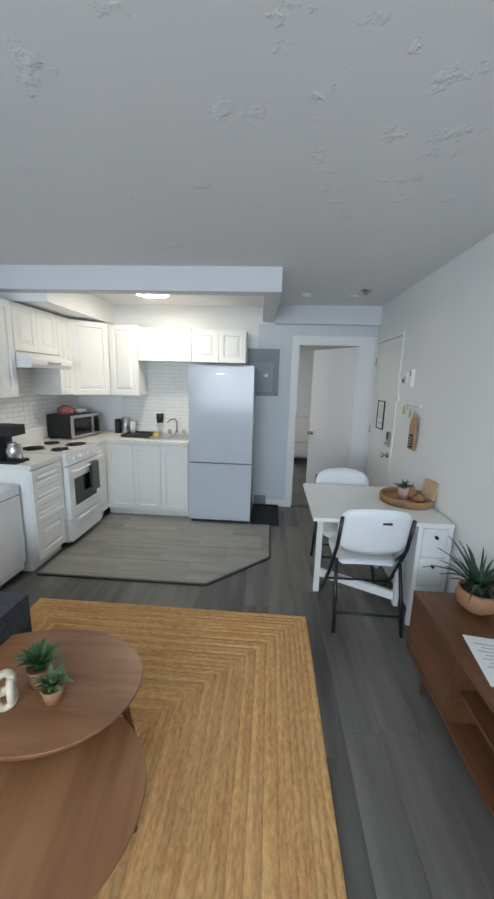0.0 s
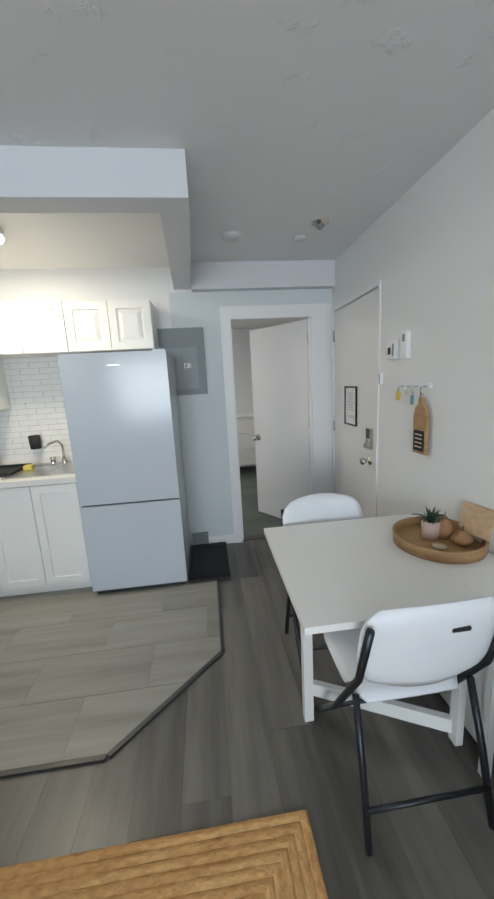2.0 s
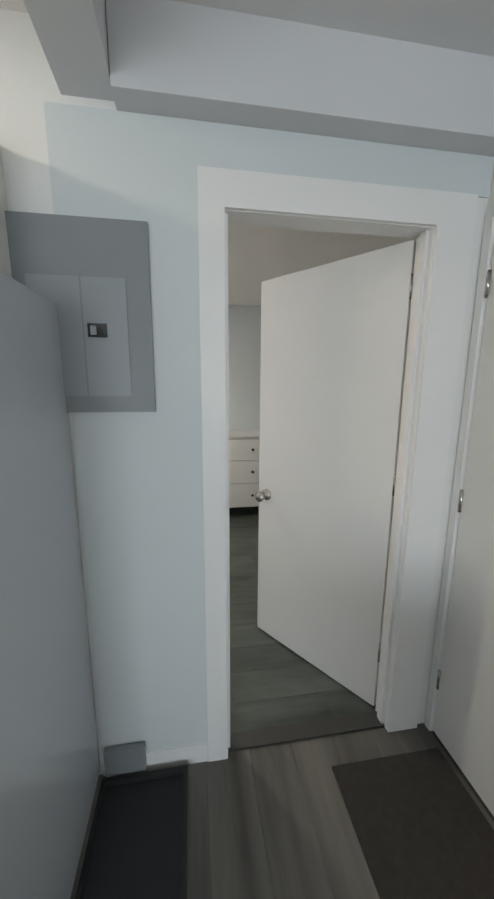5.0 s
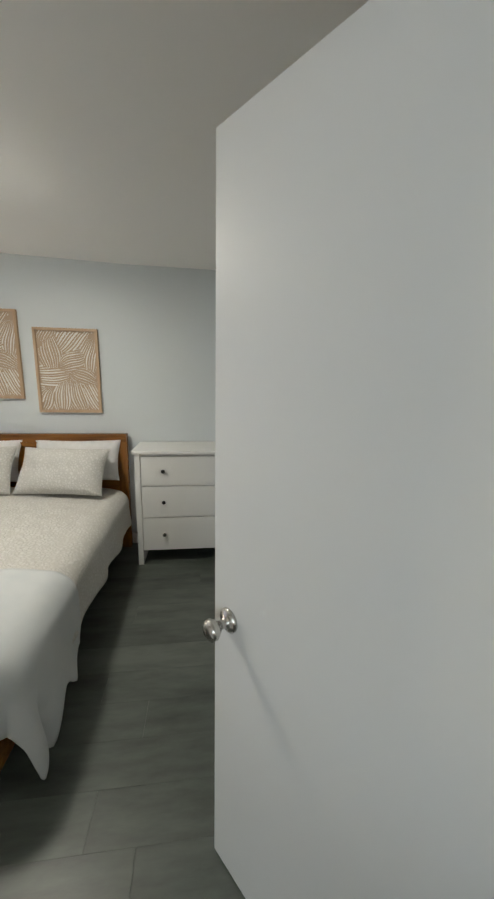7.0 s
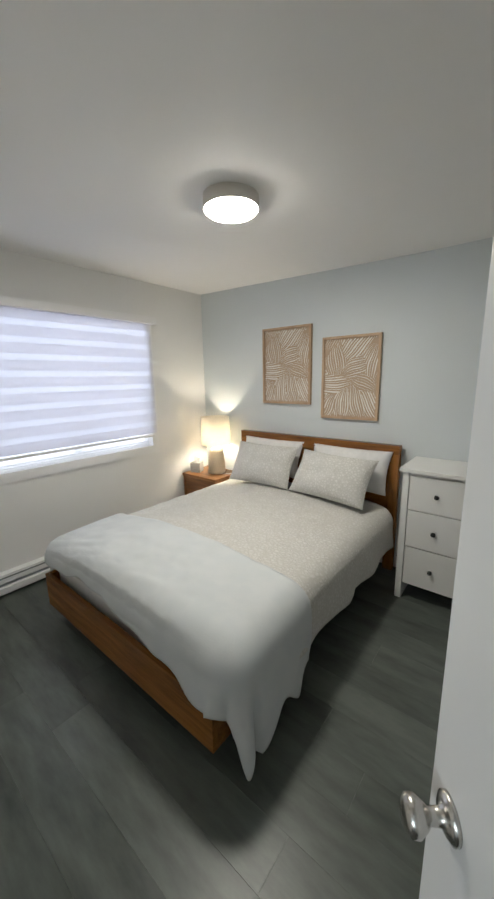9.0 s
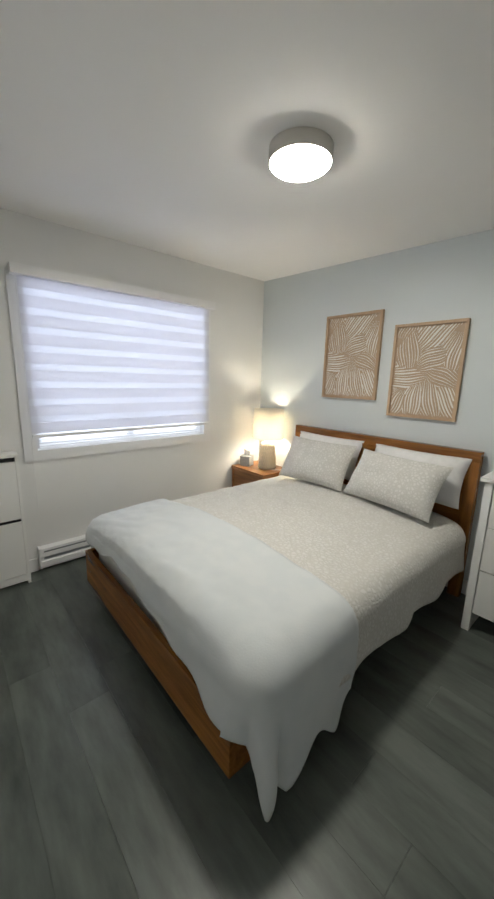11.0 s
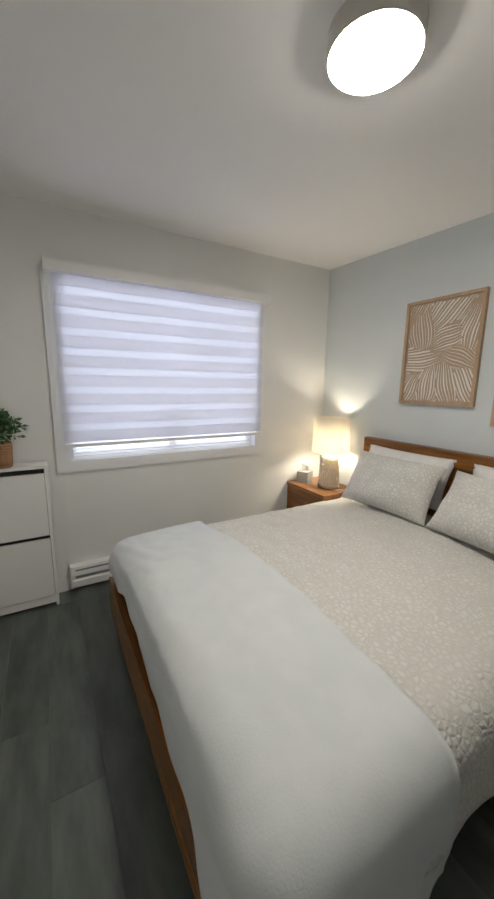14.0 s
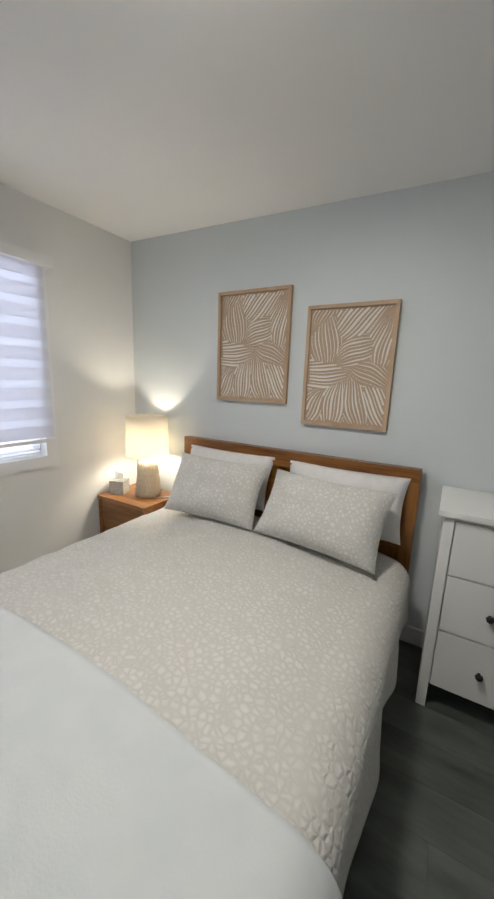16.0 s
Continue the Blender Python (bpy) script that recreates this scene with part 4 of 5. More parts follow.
def gateleg_table():
    t = thing("gateleg_table", 1.135, 2.2, 0, 0, "white gateleg table with drawers, one leaf raised", "table")
    Y = .765
    boxes("drawer_unit", [(-.205, -.005, .015, Y - .015, .10, .718)], WHITE, t, .003)
    boxes("unit_side", [(-.217, -.187, .004, .034, 0, .718), (-.217, -.187, Y - .034, Y - .004, 0, .718), (-.03, 0, .004, .034, 0, .718), (-.03, 0, Y - .034, Y - .004, 0, .718)], WHITE, t, .003)
    boxes("top", [(-.262, 0, 0, Y, .719, .744)], WHITE, t, .003)
    boxes("leaf", [(-.887, -.2628, 0, Y, .719, .744)], WHITE, t, .003)
    for k in range(3):
        z = .115 + k * .20
        boxes("drawer_front", [(-.184, -.033, .002, .016, z, z + .19)], WHITE, t, .003)
        mesh_of("drawer_knob", lambda bm: lathe(bm, [(0, 0), (.006, 0), (.006, .012), (.012, .018), (.010, .026), (0, .028)], 14), BLACK, t, smooth=True, m=pose(-.108, .002, z + .14, 90, 0, 0))
    g = [(-.805, -.765, .33, .37, 0, .716)]
    boxes("gate_leg", g, WHITE, t, .003)
    for za, zb in ((.13, .19), (.65, .71)):
        mesh_of("gate_rail", lambda bm: prism(bm, [(-.77, .335), (-.77, .365), (-.265, .10), (-.265, .07)], za, zb), WHITE, t)
    boxes("gate_post", [(-.295, -.265, .06, .10, .10, .716)], WHITE, t, .002)


gateleg_table()


def folding_chair(x, y, rz, label):
    """Seat towards +y of its own axes, backrest at -y."""
    c = thing("folding_chair", x, y, 0, rz, label, "chair", "chairs at the table")
    def shell(bm, w, h, bend, thick, nx=14, nz=8):
        front, back = [], []
        for j in range(nz + 1):
            v = j / nz
            ra, rb = [], []
            for i in range(nx + 1):
                u = -1 + 2 * i / nx
                edge = 1 - .30 * max(0, abs(v - .5) * 2 - .35) ** 2.5 * 2.2
                px = u * w / 2 * edge
                pz = v * h + (.03 * (1 - u * u) if v > .5 else -.012 * (1 - u * u)) * abs(v - .5) * 2
                py = bend * u * u
                k = thick * (1 - .75 * max(abs(u), abs(2 * v - 1)) ** 6)
                ra.append(bm.verts.new((px, py - k / 2, pz)))
                rb.append(bm.verts.new((px, py + k / 2, pz)))
            front.append(ra)
            back.append(rb)
        for j in range(nz):
            for i in range(nx):
                bm.faces.new((front[j][i], front[j][i + 1], front[j + 1][i + 1], front[j + 1][i]))
                bm.faces.new((back[j][i], back[j + 1][i], back[j + 1][i + 1], back[j][i + 1]))
        for i in range(nx):
            bm.faces.new((front[0][i], back[0][i], back[0][i + 1], front[0][i + 1]))
            bm.faces.new((front[nz][i], front[nz][i + 1], back[nz][i + 1], back[nz][i]))
        for j in range(nz):
            bm.faces.new((front[j][0], front[j + 1][0], back[j + 1][0], back[j][0]))
            bm.faces.new((front[j][nx], back[j][nx], back[j + 1][nx], front[j + 1][nx]))
    mesh_of("backrest", lambda bm: shell(bm, .455, .30, .03, .030), PLASTIC, c, smooth=True, m=pose(0, -.03, .545, 12, 0, 0))
    mesh_of("seat", lambda bm: shell(bm, .42, .40, .012, .034), PLASTIC, c, smooth=True, m=pose(0, .03, .445, -88, 0, 0))
    boxes("grip_slot", [(-.028, .028, -.004, .004, -.006, .006)], BLACK, c, .002, m=pose(.055, -.094, .775, 12, 0, 0))
    for s in (-1, 1):
        mesh_of("front_leg", lambda bm, s=s: tube(bm, [(s * .215, -.085, .80), (s * .218, -.02, .58), (s * .222, .17, .28), (s * .225, .40, .0125)], .0125), DARK_STEEL, c, smooth=True)
        mesh_of("rear_leg", lambda bm, s=s: tube(bm, [(s * .205, .03, .47), (s * .21, -.04, .25), (s * .215, -.10, .0125)], .0125), DARK_STEEL, c, smooth=True)
        mesh_of("leg_brace", lambda bm, s=s: tube(bm, [(s * .218, -.02, .57), (s * .205, .10, .44)], .008), DARK_STEEL, c, smooth=True)
    mesh_of("rear_bar", lambda bm: tube(bm, [(-.213, -.075, .14), (.213, -.075, .14)], .009), DARK_STEEL, c, smooth=True)
    mesh_of("front_bar", lambda bm: tube(bm, [(-.223, .25, .19), (.223, .25, .19)], .009), DARK_STEEL, c, smooth=True)
    return c


CH = folding_chair(.62, 2.17, 0, "white plastic folding chair with dark steel legs at the table")
copy_thing(CH, pose(.59, 2.98, 0, 0, 0, 180))


def table_tray():
    z = .7445
    t = thing("round_tray", .985, 2.62, z, 0, "round natural wood tray on the white table", "tray")
    mesh_of("tray_base", lambda bm: lathe(bm, [(0, 0), (.178, 0), (.178, .010), (0, .010)], 48), TRAY_WOOD, t)
    mesh_of("tray_rim", lambda bm: lathe(bm, [(.180, 0), (.186, 0), (.190, .048), (.186, .052), (.178, .050), (.176, .011)], 48), TRAY_WOOD, t, smooth=True)
    p = thing("succulent_in_cup", .975, 2.66, z + .0105, 0, "spiky succulent in a blush pot on the tray", "potted plant")
    mesh_of("pot", lambda bm: lathe(bm, [(0, 0), (.037, 0), (.040, .085), (.036, .085), (.034, .07), (0, .07)], 24), PINK_POT, p, smooth=True)
    mesh_of("foliage", lambda bm: blades(bm, 22, .075, .018, 3, (.2, 1.2), .005), LEAF_DARK, p, m=pose(0, 0, .07))
    for dx, dy, r, lab in ((.045, .045, .038, "wooden pear ornament on the tray"), (.075, -.035, .042, "wooden apple ornament on the tray")):
        f = thing("wooden_fruit", .985 + dx, 2.62 + dy - .02, z + .0105, 0, lab, "ornament", "wooden fruit")
        tall = 1.5 if r < .04 else .85
        mesh_of("fruit", lambda bm, r=r, tall=tall: lathe(bm, [(0, 0), (r * .6, .002), (r, r * .6 * tall), (r * .95, r * tall), (r * .5, r * 1.6 * tall), (r * .25, r * 1.85 * tall), (0, r * 1.8 * tall)], 20), SEAGRASS, f, smooth=True)
        mesh_of("stalk", lambda bm, r=r, tall=tall: tube(bm, [(0, 0, r * 1.75 * tall), (.003, 0, r * 1.75 * tall + .025)], .002, 6), SOIL, f)
    b = thing("cutting_board", 1.115, 2.55, z + .052, 0, "small pale wooden board leaning on the wall", "board")
    mesh_of("plate", lambda bm: box(bm, -.007, .007, -.055, .085, 0, .13), PALE_WOOD, b, .004, m=pose(0, 0, 0, 0, 10, 12))
    d = thing("small_saucer", .955, 2.565, z + .0105, 0, "small cream saucer on the tray", "saucer")
    mesh_of("saucer", lambda bm: lathe(bm, [(0, 0), (.022, 0), (.03, .007), (0, .005)], 20), CREAM, d, smooth=True)


table_tray()

# ---- living corner ----


def tv_console():
    c = thing("tv_console", .765, 1.83, 0, 0, "walnut low media console with open shelves", "console")
    D, Y, Z0, Z1 = .37, -1.60, .14, .50
    boxes("top", [(0, D, Y, 0, Z1 - .022, Z1)], WALNUT, c, .003)
    boxes("bottom", [(0, D, Y, 0, Z0, Z0 + .022)], WALNUT, c, .003)
    boxes("side", [(.002, D, -.022, 0, Z0 + .022, Z1 - .022), (.002, D, Y, Y + .022, Z0 + .022, Z1 - .022), (.004, D, -.46, -.44, Z0 + .022, Z1 - .022), (.004, D, -1.16, -1.14, Z0 + .022, Z1 - .022)], WALNUT, c, .002)
    boxes("back", [(D - .008, D, Y + .022, -.022, Z0 + .022, Z1 - .022)], WALNUT, c)
    boxes("door", [(.001, .019, -.437, -.025, Z0 + .025, Z1 - .025)], WALNUT, c, .002)
    boxes("door", [(.001, .019, Y + .025, -1.163, Z0 + .025, Z1 - .025)], WALNUT, c, .002)
    boxes("shelf", [(.03, D - .01, -1.138, -.462, .31, .328)], WALNUT, c, .002)
    for px, py in ((.05, -.16), (.05, Y + .16), (D - .06, -.16), (D - .06, Y + .16)):
        mesh_of("leg", lambda bm, px=px, py=py: tube(bm, [(px, py, Z0), (px - .01, py, 0)], .022, 10, .013), WALNUT, c, smooth=True)
    p = thing("paper_sheet", .90, 1.36, .5005, -8, "printed white paper sheet on the console", "paper")
    boxes("sheet", [(-.07, .14, -.15, .13, 0, .001)], PAPER, p)
    boxes("print_line", [(-.04 + (k % 2) * .02, .06, .08 - k * .022, .086 - k * .022, .001, .0014) for k in range(7)], INK, p)
    q = thing("console_plant", 1.01, 1.69, .5005, 0, "spiky green plant in a round clay bowl on the console", "potted plant")
    mesh_of("pot", lambda bm: lathe(bm, [(0, 0), (.045, 0), (.085, .035), (.097, .075), (.088, .115), (.080, .118), (.085, .08), (.06, .03), (0, .03)], 32), TERRACOTTA, q, smooth=True)
    mesh_of("soil", lambda bm: lathe(bm, [(.083, .10), (0, .106)], 24), SOIL, q)
    mesh_of("foliage", lambda bm: blades(bm, 54, .25, .017, 8, (.15, 1.25), .018), LEAF_DARK, q, m=pose(0, 0, .09))


tv_console()


def pebble_top(bm, a, b, z0, z1, n=56, egg=.12):
    pts = []
    for i in range(n):
        t = 2 * math.pi * i / n
        k = 1 + egg * math.cos(t)
        pts.append((a * math.cos(t), b * k * math.sin(t)))
    lo = [(x * .965, y * .965) for x, y in pts]
    A = [bm.verts.new((x, y, z1)) for x, y in pts]
    B = [bm.verts.new((x, y, z1 - .006)) for x, y in [(p[0] * 1.004, p[1] * 1.004) for p in pts]]
    C = [bm.verts.new((x, y, z0)) for x, y in lo]
    bm.faces.new(A)
    bm.faces.new(C[::-1])
    for i in range(n):
        j = (i + 1) % n
        bm.faces.new((A[i], B[i], B[j], A[j]))
        bm.faces.new((B[i], C[i], C[j], B[j]))


def coffee_tables():
    for name, x, y, rz, a, b, h, lab in (("coffee_table", -.955, 1.15, 0, .43, .28, .435, "tall oval walnut nesting coffee table on the rug"),
                                         ("coffee_table", -.93, .80, 8, .53, .36, .335, "low oval walnut nesting coffee table on the rug")):
        t = thing(name, x, y, .014, rz, lab, "coffee table", "nesting coffee tables")
        mesh_of("top", lambda bm: pebble_top(bm, a, b, h - .044, h - .014), WALNUT_X if h > .4 else WALNUT_BAND, t)
        for k in range(3):
            an = .35 + k * 2.094
            ca, sa = math.cos(an), math.sin(an)
            mesh_of("leg", lambda bm: tube(bm, [(a * .76 * ca, b * .76 * sa, h - .046), (a * .93 * ca, b * .93 * sa, 0)], .021, 10, .012), WALNUT, t, smooth=True)
    z = .4355
    for dx, dy, s, lab in ((-.01, -.035, 1.45, "small green succulent in a clay pot"), (.085, -.105, 1.15, "grey-green succulent in a clay pot")):
        p = thing("succulent", -.90 + dx, 1.18 + dy, z, 0, lab, "potted plant", "succulents on the coffee table")
        mesh_of("pot", lambda bm: lathe(bm, [(0, 0), (.026 * s, 0), (.034 * s, .05 * s), (.030 * s, .05 * s), (.028 * s, .04 * s), (0, .04 * s)], 20), TERRACOTTA, p, smooth=True)
        mesh_of("foliage", lambda bm: blades(bm, 30, .075 * s, .024 * s, 11 + int(dx * 100), (.1, 1.3), .004), LEAF if s > 1.3 else LEAF_PALE, p, m=pose(0, 0, .04 * s))
    k = thing("knot_ornament", -.955, 1.02, z, 35, "cream ceramic chain-link ornament on the coffee table", "ornament")
    for ang, cz, cx in ((0, .035, 0), (90, .062, .02), (15, .10, .0)):
        def ring(bm):
            tube(bm, [(.028 * math.cos(i * .3927), .0, .036 * math.sin(i * .3927)) for i in range(17)], .0135, 10)
        mesh_of("link", ring, CREAM, k, smooth=True, m=pose(cx, 0, cz + .012, 0, 0, ang))


coffee_tables()


def sofa():
    s = thing("sofa", -2.10, -.35, .0, 0, "dark navy fabric sofa at the rug's edge", "sofa")
    boxes("base", [(-.42, .42, 0, 1.82, .12, .40)], SOFA, s, .03)
    boxes("arm", [(-.42, .90, 1.64, 1.84, .12, .56)], SOFA, s, .04)
    boxes("seat_cushion", [(-.20, .88, .02, .80, .30, .47), (-.20, .88, .82, 1.62, .30, .47)], SOFA, s, .04)
    boxes("backrest", [(-.42, -.18, 0, 1.64, .40, .85)], SOFA, s, .05)
    boxes("foot", [(-.38, -.33, .05, .10, 0, .12), (.78, .83, 1.74, 1.79, 0, .12), (-.38, -.33, 1.74, 1.79, 0, .12), (.35, .40, .05, .10, 0, .12)], BLACK, s)


sofa()


def rug():
    x0, x1, y0, y1, w = -1.68, .243, -.62, 2.214, .030
    r = thing("jute_rug", (x0 + x1) / 2, (y0 + y1) / 2, .0005, 0, "golden braided jute rug on the grey floor", "rug")
    hx, hy = (x1 - x0) / 2, (y1 - y0) / 2
    n = int(hx / w)
    for k in range(n):
        a, b = hx - k * w, hy - k * w
        def ring(bm, a=a, b=b, k=k):
            rnd = random.Random(k)
            prof = [(0, .0065), (.22, .0105), (.5, .0118), (.78, .0105), (1, .0065)]
            cols = []
            for sx, sy, ex, ey in ((-1, -1, 1, -1), (1, -1, 1, 1), (1, 1, -1, 1), (-1, 1, -1, -1)):
                L = 2 * (a if sy == ey else b)
                m = max(2, int(L / .032))
                for i in range(m):
                    t = i / m
                    px, py = sx + (ex - sx) * t, sy + (ey - sy) * t
                    h = .80 + .4 * rnd.random() if i else 1
                    cols.append([bm.verts.new((px * (a - f * w), py * (b - f * w), z * h)) for f, z in prof])
            for i in range(len(cols)):
                c, d = cols[i], cols[(i + 1) % len(cols)]
                for j in range(4):
                    bm.faces.new((c[j], d[j], d[j + 1], c[j + 1]))
        mesh_of("braid", ring, JUTE, r, smooth=True)


rug()

# ---- bedroom ----
BX0, BX1, BY0, BY1 = -1.775, -.245, 5.29, 7.27


def bed():
    b = thing("bed", -1.01, 6.28, 0, 0, "acacia wood bed frame with a plain headboard", "bed")
    x0, x1, y0, y1 = BX0 + 1.01, BX1 + 1.01, BY0 - 6.28, BY1 - 6.28
    boxes("foot_rail", [(x0, x1, y0, y0 + .028, .115, .335)], ACACIA, b, .006)
    boxes("side_rail", [(x1 - .028, x1, y0 + .028, y1, .115, .335), (x0, x0 + .028, y0 + .028, y1, .115, .335)], ACACIA, b, .006)
    boxes("slat_base", [(x0 + .028, x1 - .028, y0 + .028, y1, .20, .26)], ACACIA, b)
    for px in (x0 + .16, x1 - .22):
        for py in (y0 + .14, y1 - .2):
            boxes("leg", [(px, px + .06, py, py + .06, 0, .20)], ACACIA_Y, b, .004)
    hx0, hx1 = -1.735 + 1.01, -.165 + 1.01
    hy = 7.30 - 6.28
    boxes("headboard_top", [(hx0, hx1, hy - .035, hy + .02, .965, 1.035)], ACACIA, b, .008)
    boxes("headboard_lip", [(hx0 + .07, hx1 - .07, hy - .048, hy, .938, .968)], ACACIA, b, .005)
    boxes("headboard_post", [(hx0, hx0 + .075, hy - .035, hy + .02, 0, .9655), (hx1 - .075, hx1, hy - .035, hy + .02, 0, .9655)], ACACIA_Y, b, .008)
    boxes("headboard_panel", [(hx0 + .075, hx1 - .075, hy - .010, hy + .012, .25, .94)], ACACIA, b, .002)
    m = thing("mattress", -1.01, 6.27, .261, 0, "white mattress on the wooden bed", "mattress")
    boxes("mattress_body", [(-.72, .72, -.91, .97, 0, .285)], LINEN, m, .05)


bed()


def fold_over(u, v, x0, x1, y0, y1, top, out, ripple, seed, r=.09):
    """A point of a flat cloth, laid over a box: inside it lies on top, past an edge it hangs down."""
    a = max(0.0, u - x1) - max(0.0, x0 - u)
    b = max(0.0, y0 - v)
    aa = abs(a)
    d = (aa ** 3 + b ** 3) ** (1 / 3)
    cx, cy = min(max(u, x0), x1), max(v, y0)
    wr = noise.noise(Vector((u * 3.1, v * 3.1, seed))) * .010 + noise.noise(Vector((u * 9, v * 9, seed + 3))) * .004
    if d < 1e-9:
        edge = min(x1 - u, u - x0, v - y0)
        return Vector((cx, cy, top + wr * min(1, max(edge, 0) / .08)))
    q = math.hypot(aa, b)
    nx, ny = (math.copysign(aa, a) / q, -b / q)
    if d < r * 1.571:
        t = d / r
        off, z = r * math.sin(t), top - r * (1 - math.cos(t))
    else:
        drop = d - r * 1.571
        off, z = r + drop * out, top - r - drop
        along = v if aa > b else u
        mixk = min(1, drop / .25)
        off += ripple * mixk * (math.sin(along * 13 + seed) * .6 + noise.noise(Vector((along * 5, seed, drop * 2)))) + wr
        if aa > 0 and b > 0:
            off += ripple * mixk * math.sin(math.atan2(b, aa) * 6 + seed) * .9
    return Vector((cx + nx * off, cy + ny * off, z))


def sheet_mesh(bm, us, vs, place, thick):
    top = [[bm.verts.new(place(u, v)) for v in vs] for u in us]
    for i in range(len(us) - 1):
        for j in range(len(vs) - 1):
            bm.faces.new((top[i][j], top[i + 1][j], top[i + 1][j + 1], top[i][j + 1]))
    bmesh.ops.recalc_face_normals(bm, faces=bm.faces)
    bmesh.ops.solidify(bm, geom=bm.faces[:], thickness=thick)


def duvet():
    d = thing("duvet", -1.01, 6.2, .33, 0, "cream patterned duvet spread over the bed", "duvet")
    us = [-2.09 + k * .0224 for k in range(99)]
    vs = [5.24 + k * .0265 for k in range(73)]
    def place(u, v):
        hem = .02 * math.sin(v * 4)
        if u > -.5:
            u = u + hem * max(0, (u + .3)) * 2
        p = fold_over(u, v, -1.70, -.270, 5.435, 9, .574, .015, .018, 2, .115)
        p.z += .032 * max(0, 1 - abs((u + 1.0) / .75) ** 3) if -1.75 < u < -.22 else 0
        p.z -= .03 * max(0, min(1, (-1.25 - u) / .4)) + .018 * max(0, 1 - max(0, v - 5.388) / .3)
        p.z += .007 * noise.noise(Vector((u * 14, v * 14, 4))) + .006 * noise.noise(Vector((u * 5 + v * 3, v * 20, 9)))
        return p - Vector((-1.01, 6.2, .33))
    mesh_of("cover", lambda bm: sheet_mesh(bm, us, vs, place, -.012), DUVET, d, smooth=True)


duvet()


def blanket():
    d = thing("throw_blanket", -1.01, 5.6, .33, 0, "white waffle throw blanket across the foot of the bed", "blanket")
    us = [-2.07 + k * .0213 for k in range(110)]
    vs = [5.085 + k * .0174 for k in range(45)]
    def place(u, v):
        t = (v - 5.085) / .766
        v2 = v + t * (.01 * math.sin(u * 5) - .02 * max(0, u + .35))
        b = max(0, 5.422 - v2)
        k = min(1, max(0, (u + 1.0) / .62))
        v2 += b * ((1 - k * k * (3 - 2 * k)) * .38 + .06 + .05 * math.sin(u * 9) + .03 * math.sin(u * 23)) - b * .12 * max(0, u + .6)
        if u > -.1:
            u += (u + .1) * .16 * math.sin(v * 21 + .6)
        p = fold_over(u, v2, -1.72, -.256, 5.422, 9, .602, .06, .028, 5, .125)
        p.z += .032 * max(0, 1 - abs((u + 1.0) / .75) ** 3) if -1.75 < u < -.22 and v2 > 5.3 else 0
        p.z -= .03 * max(0, min(1, (-1.25 - u) / .4)) + .018 * max(0, 1 - max(0, v2 - 5.388) / .3)
        crease = noise.noise(Vector((u * 2.2 + v * 3.5, v * 9 - u * 4, 7)))
        p.z += .010 * max(0, crease) ** 1.5 + .003 * noise.noise(Vector((u * 17, v * 17, 3)))
        p.z = max(p.z, .03)
        return p - Vector((-1.01, 5.6, .33))
    mesh_of("cover", lambda bm: sheet_mesh(bm, us, vs, place, -.010), BLANKET, d, smooth=True)


blanket()


def pillow(name, x, y, z, w, h, t, rx, rz, mat, label, group):
    p = thing(name, x, y, z, rz, label, "pillow", group)
    def build(bm):
        n, rows = 22, []
        for side in (1, -1):
            g = []
            for i in range(n + 1):
                row = []
                for j in range(n + 1):
                    u, v = -1 + 2 * i / n, -1 + 2 * j / n
                    k = max(0, (1 - abs(u) ** 2.6)) ** .55 * max(0, (1 - abs(v) ** 2.6)) ** .55
                    pull = 1 - .06 * (1 - u * u) * abs(v) - .0
                    pull2 = 1 - .06 * (1 - v * v) * abs(u)
                    wr = noise.noise(Vector((u * 2.2, v * 2.2, z * 10 + x * 7 + side))) * .014 * k
                    row.append(bm.verts.new((u * w / 2 * pull2, side * (t / 2 * k + .003) + wr, v * h / 2 * pull + h / 2)))
                g.append(row)
            for i in range(n):
                for j in range(n):
                    bm.faces.new((g[i][j], g[i + 1][j], g[i + 1][j + 1], g[i][j + 1]))
            rows.append(g)
        a, b = rows
        for i in range(n):
            for j in (0, n):
                bm.faces.new((a[i][j], a[i + 1][j], b[i + 1][j], b[i][j]))
                bm.faces.new((a[j][i], a[j][i + 1], b[j][i + 1], b[j][i]))
    mesh_of("pillow_body", build, mat, p, smooth=True, m=pose(0, 0, 0, rx, 0, 0))


pillow("pillow", -1.33, 7.14, .665, .68, .345, .17, -22, 0, LINEN, "plain white pillow against the headboard", "white pillows")
pillow("pillow", -.55, 7.14, .665, .68, .345, .17, -22, 0, LINEN, "plain white pillow against the headboard", "white pillows")
pillow("pillow", -1.26, 6.90, .632, .63, .385, .20, -30, 3, PILLOW, "cream patterned pillow on the made bed", "patterned pillows")
pillow("pillow", -.605, 6.88, .632, .67, .385, .20, -34, -7, PILLOW, "cream patterned pillow on the made bed", "patterned pillows")


